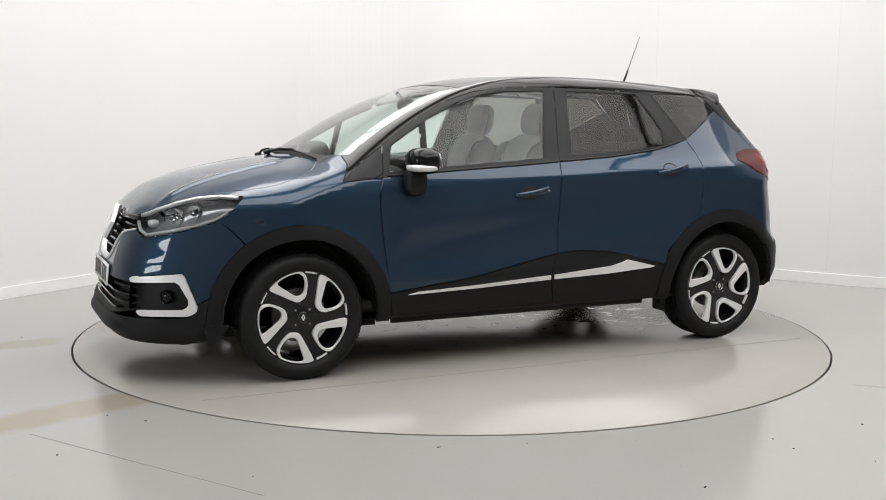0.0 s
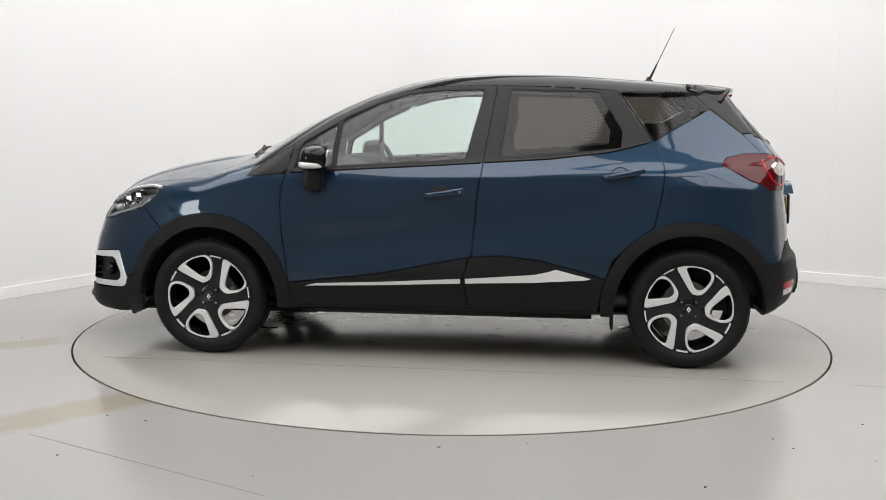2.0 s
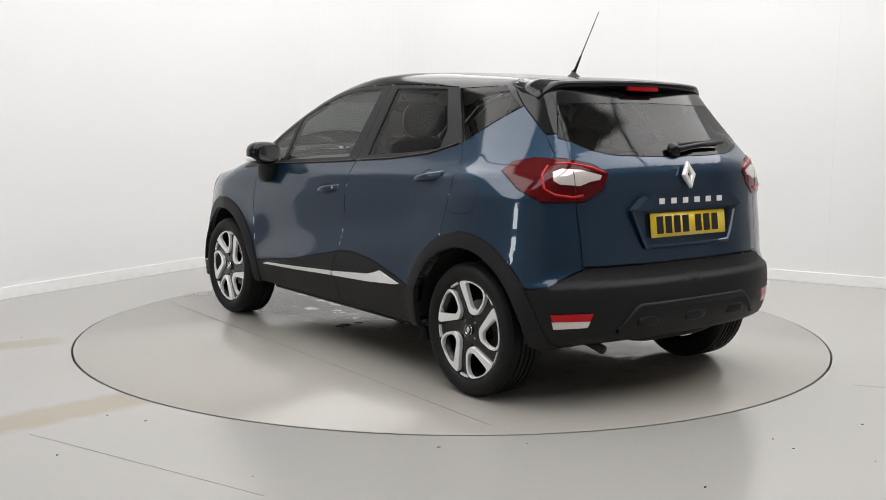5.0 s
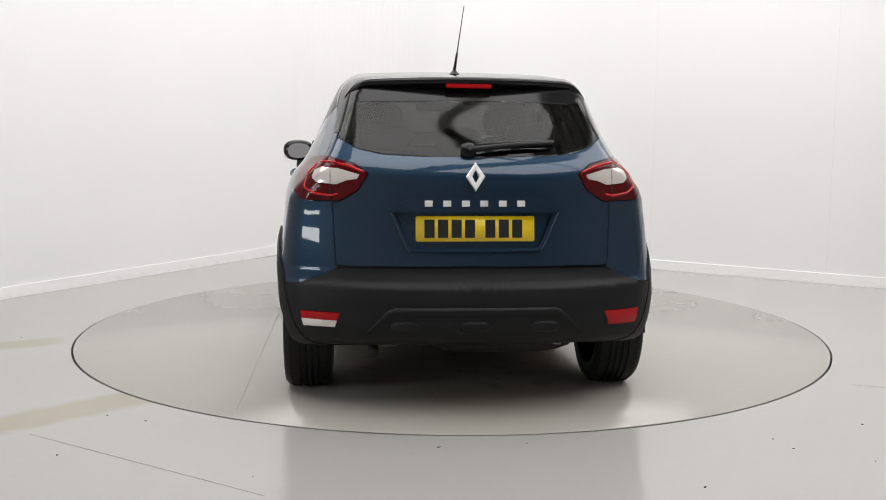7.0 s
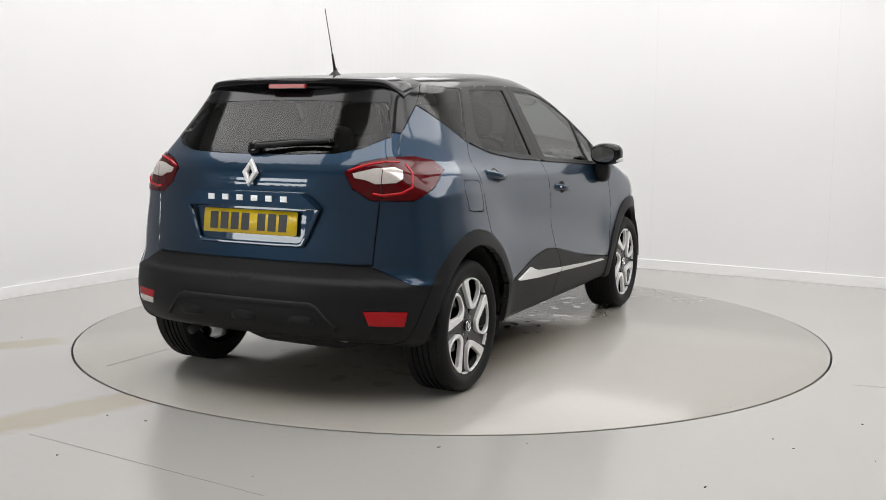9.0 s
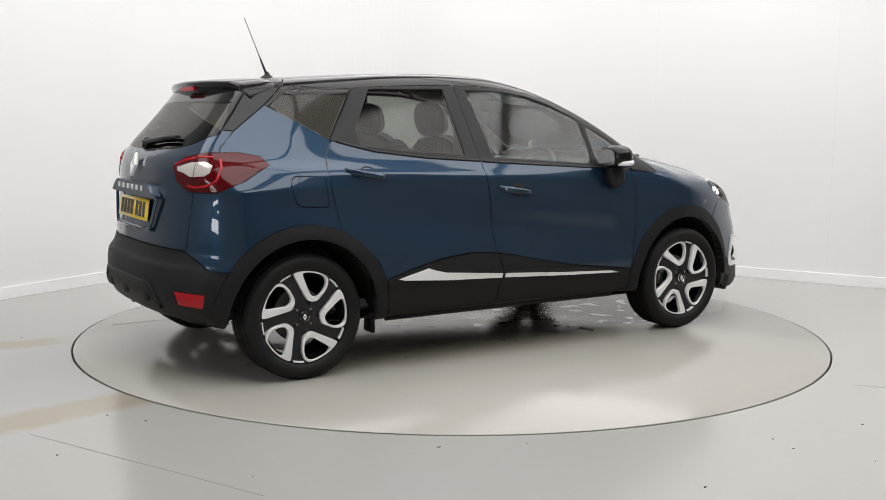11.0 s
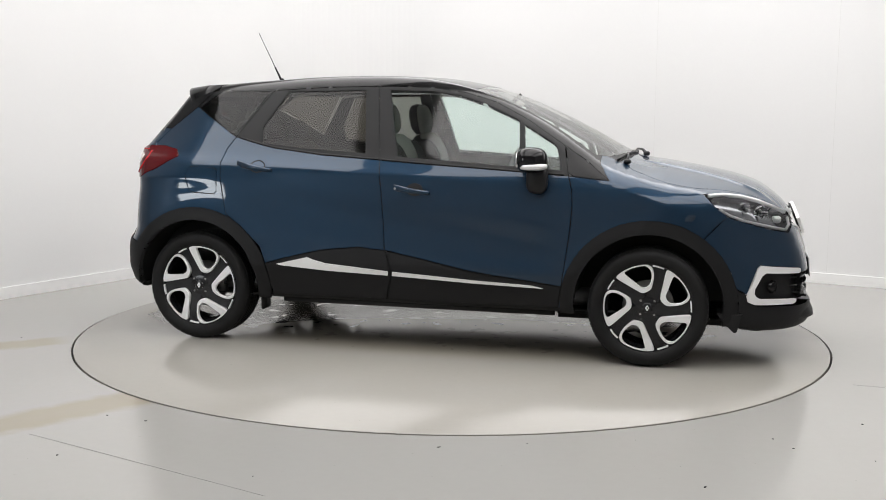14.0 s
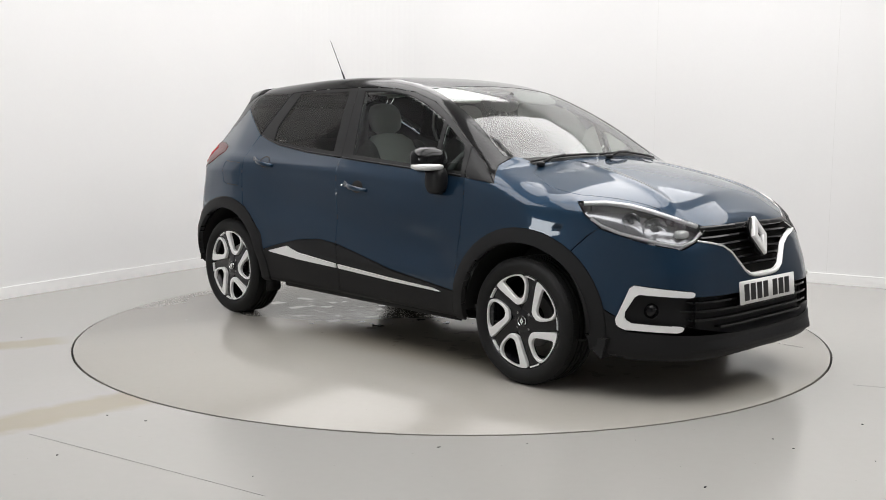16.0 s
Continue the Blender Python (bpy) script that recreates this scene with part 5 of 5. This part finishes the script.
def make_roof_parts():
    roof = BODY["roof"]
    base = top_at(-1.12, .02)
    aerial = part("aerial", moved(lathe([(.001, .035), (.008, .035), (.012, .02), (.028, .006), (.034, 0)], 24), Matrix.Translation((-1.125, .02, base[2] - .002)) @ Matrix.Diagonal((1.3, .8, 1, 1))), BLACK_TRIM, roof, "black rod aerial with a rubber foot")
    d = Vector((-.138, -.03, .30))
    p = Vector((-1.13, .02, base[2] + .02))
    part("aerial_rod", tube([p, p + d * .28], .008, 8, .005), BLACK_TRIM, aerial)
    part("aerial_mast", tube([p + d * .27, p + d], .0028, 8, .002), BLACK_TRIM, aerial)
    for x0, y0, x1, y1 in ((1.125, .50, 1.18, -.08), (1.175, -.10, 1.105, -.56)):
        pts = []
        for i in range(9):
            k = i / 8
            x, y = x0 + (x1 - x0) * k, y0 + (y1 - y0) * k
            pts.append((x, y, top_at(x, y)[2] + .011))
        w = part("wiper", tube(pts, .006), BLACK_TRIM, car, "black windscreen wiper")
        arm = [(pts[-1][0] + .05, pts[-1][1] + .02, pts[-1][2] - .01), (pts[6][0] + .03, pts[6][1], pts[6][2] + .006), (pts[4][0] + .004, pts[4][1], pts[4][2] + .008)]
        part("wiper_arm", tube(arm, .009, 8, .005), BLACK_TRIM, w)
        part("wiper_pivot", cushion(arm[0][0], arm[0][1], arm[0][2], .02, .022, .014, 2.4), BLACK_TRIM, w)


def make_cabin():
    for k, (key, doors) in enumerate((("front_door", BODY["fronts"]), ("rear_door", BODY["rears"]))):
        side_panels(key, "door_trim", CABIN_DARK, doors, "dark door lining", -.07, 0, -.05)
    side_panels("rear_quarter", "quarter_trim", CABIN_DARK, BODY["quarters"], "dark side lining", -.05, 0, -.03)
    part("headliner", panel_mesh([f for f in FACES["roof"] if f.calc_center_median().z > 1.46 and f.calc_center_median().y < .55], True, -.03, .01, .004), HEADLINER, BODY["roof"], "pale grey headliner")
    part("cabin_floor", box(-1.6, 1.0, -.76, .76, .30, .36, .02), CABIN_DARK, car, "dark carpet floor")
    part("boot_floor", box(-1.75, -1.15, -.60, .60, .36, .66, .02), CABIN_DARK, car, "dark boot floor")
    for s in (1, -1):
        seat = part("front_seat", cushion(.12, .37 * s, .62, .28, .26, .11), SEAT_GREY, car, "grey cloth front seat with dark bolsters")
        part("backrest", cushion(-.17, .37 * s, .92, .085, .22, .30, 3.2, -14), SEAT_GREY, seat)
        for q in (1, -1):
            part("bolster", cushion(-.15, (.37 + .20 * q) * s, .90, .10, .055, .28, 2.8, -14), SEAT_DARK, seat, "dark side bolster")
        part("seat_back", cushion(-.205, .37 * s, .91, .075, .235, .30, 3.2, -14), SEAT_DARK, seat, "dark seat back")
        part("headrest", cushion(-.27, .37 * s, 1.30, .05, .125, .095, 2.8, -10), SEAT_GREY, seat, "grey headrest")
        part("headrest_back", cushion(-.295, .37 * s, 1.30, .045, .135, .10, 2.8, -10), SEAT_DARK, seat, "dark headrest shell")
        for q in (.05, -.05):
            part("headrest_post", tube([(-.265, .37 * s + q, 1.14), (-.275, .37 * s + q, 1.24)], .006), METAL, seat)
    bench = part("rear_bench", cushion(-.72, 0, .66, .25, .62, .10, 4.0), SEAT_DARK, car, "dark cloth rear bench")
    part("backrest", cushion(-1.06, 0, .90, .09, .62, .27, 4.0, -16), SEAT_DARK, bench)
    for y in (.37, 0, -.37):
        part("headrest", cushion(-1.17, y, 1.215 if y else 1.19, .05, .135 if y else .11, .075, 3.0, -10), SEAT_DARK, bench, "dark headrest")
    dash = part("dashboard", cushion(.83, 0, .90, .30, .72, .165, 3.4), CABIN_DARK, car, "dark grey dashboard")
    part("instrument_cowl", cushion(.66, -.37, 1.03, .12, .19, .05, 3.0), CABIN_DARK, dash)
    part("centre_console", cushion(.55, 0, .72, .16, .13, .28, 4.0), CABIN_DARK, dash)
    wheel = bmesh.new()
    rings = []
    for i in range(40):
        a = 2 * math.pi * i / 40
        rings.append([wheel.verts.new(((.18 + .016 * math.cos(b)) * math.cos(a), (.18 + .016 * math.cos(b)) * math.sin(a), .016 * math.sin(b))) for b in [2 * math.pi * j / 10 for j in range(10)]])
    for i in range(40):
        p, q = rings[i], rings[(i + 1) % 40]
        for j in range(10):
            wheel.faces.new((p[j], q[j], q[(j + 1) % 10], p[(j + 1) % 10]))
    place = on_plane((.47, -.37, .965), (0, 1, 0), (.38, 0, 1))
    sw = part("steering_wheel", moved(wheel, place), CABIN_DARK, car, "dark leather steering wheel")
    part("wheel_hub", moved(cushion(0, -.01, -.01, .08, .065, .03, 2.6), place), CABIN_DARK, sw)
    for a in (0, 180, 270):
        part("wheel_spoke", moved(box(.05, .175, -.018, .018, -.012, .006, .004), place @ Matrix.Rotation(radians(a), 4, "Z")), CABIN_DARK, sw)
    mir = part("rear_view_mirror", cushion(.40, 0, 1.385, .022, .115, .035, 3.0), CABIN_DARK, car, "dark rear-view mirror")
    part("mirror_stem", tube([(.40, 0, 1.40), (.46, 0, 1.455)], .012), CABIN_DARK, mir)
    for s in (1, -1):
        part("sun_visor", moved(cushion(0, 0, 0, .085, .17, .012, 4.0), Matrix.Translation((.33, .34 * s, 1.438)) @ Matrix.Rotation(radians(28), 4, "Y")), HEADLINER, car, "pale sun visor")
        part("belt_pillar", cushion(-.225, .585 * s, 1.16, .04, .02, .20, 4.0, 6), CABIN_DARK, car, "dark pillar lining")


def make_under():
    for s in (1, -1):
        part("air_deflector", moved(extruded([(1.66, .30), (1.79, .30), (1.765, .205), (1.75, .20), (1.69, .255)], .18, .004), on_plane((0, s * .70 + .09, 0), (1, 0, 0), (0, 0, 1))), BLACK_TRIM, car, "black rubber air deflector")
        part("mud_flap", box(-.912, -.897, s * .77 - .055, s * .77 + .055, .19, .30, .006), BLACK_TRIM, car, "small black mud flap")
        part("sill_seam", box(-.80, .80, s * .745 - .006, s * .745 + .006, .235, .27, .003), UNDER, car, "black sill seam")
    part("engine_tray", box(.75, 1.95, -.5, .5, .175, .25, .03), UNDER, car, "black engine undertray")
    part("exhaust_run", tube([(.7, .1, .21), (-.6, .12, .21), (-1.2, .3, .25)], .03, 12), UNDER, car, "dark exhaust run")


make_trims()
make_mirrors()
make_front()
make_headlamps()
make_rear()
make_tail_ribs()
make_roof_parts()
make_cabin()
make_under()


# ---- what moves ----
def motions():
    """The turntable turns clockwise and carries the car."""
    rows = [(t / 2, 205.647 - 15.6905 * t / 2) for t in range(33)]
    ox, oy = -0.0489, 0.0893
    path = []
    for t, deg in rows:
        deg += SWAY.get(t, 0.0)
        c, s = math.cos(radians(deg)), math.sin(radians(deg))
        path.append((t, deg, c * ox - s * oy, s * ox + c * oy))
    walk(car, [(t, pose(x, y, .004, 0, 0, deg)) for t, deg, x, y in path])
    walk(turntable, [(t, pose(0, 0, 0, 0, 0, deg)) for t, deg, x, y in path])


# small unevenness of the turntable's drive, in degrees
SWAY = {0.0: -.1, 0.5: .05, 1.0: -.25, 1.5: .2, 2.0: -.12, 2.5: .2, 3.0: -.15, 5.5: .1, 6.0: -.2, 6.5: .08, 7.0: -.17, 7.5: .1, 8.0: -.14, 8.5: .18, 9.0: -.13,
        11.5: .04, 12.0: -.18, 12.5: .12, 13.0: -.16, 13.5: .2, 14.0: .1, 14.5: .04, 15.0: -.06, 15.5: .14, 16.0: -.1}
motions()
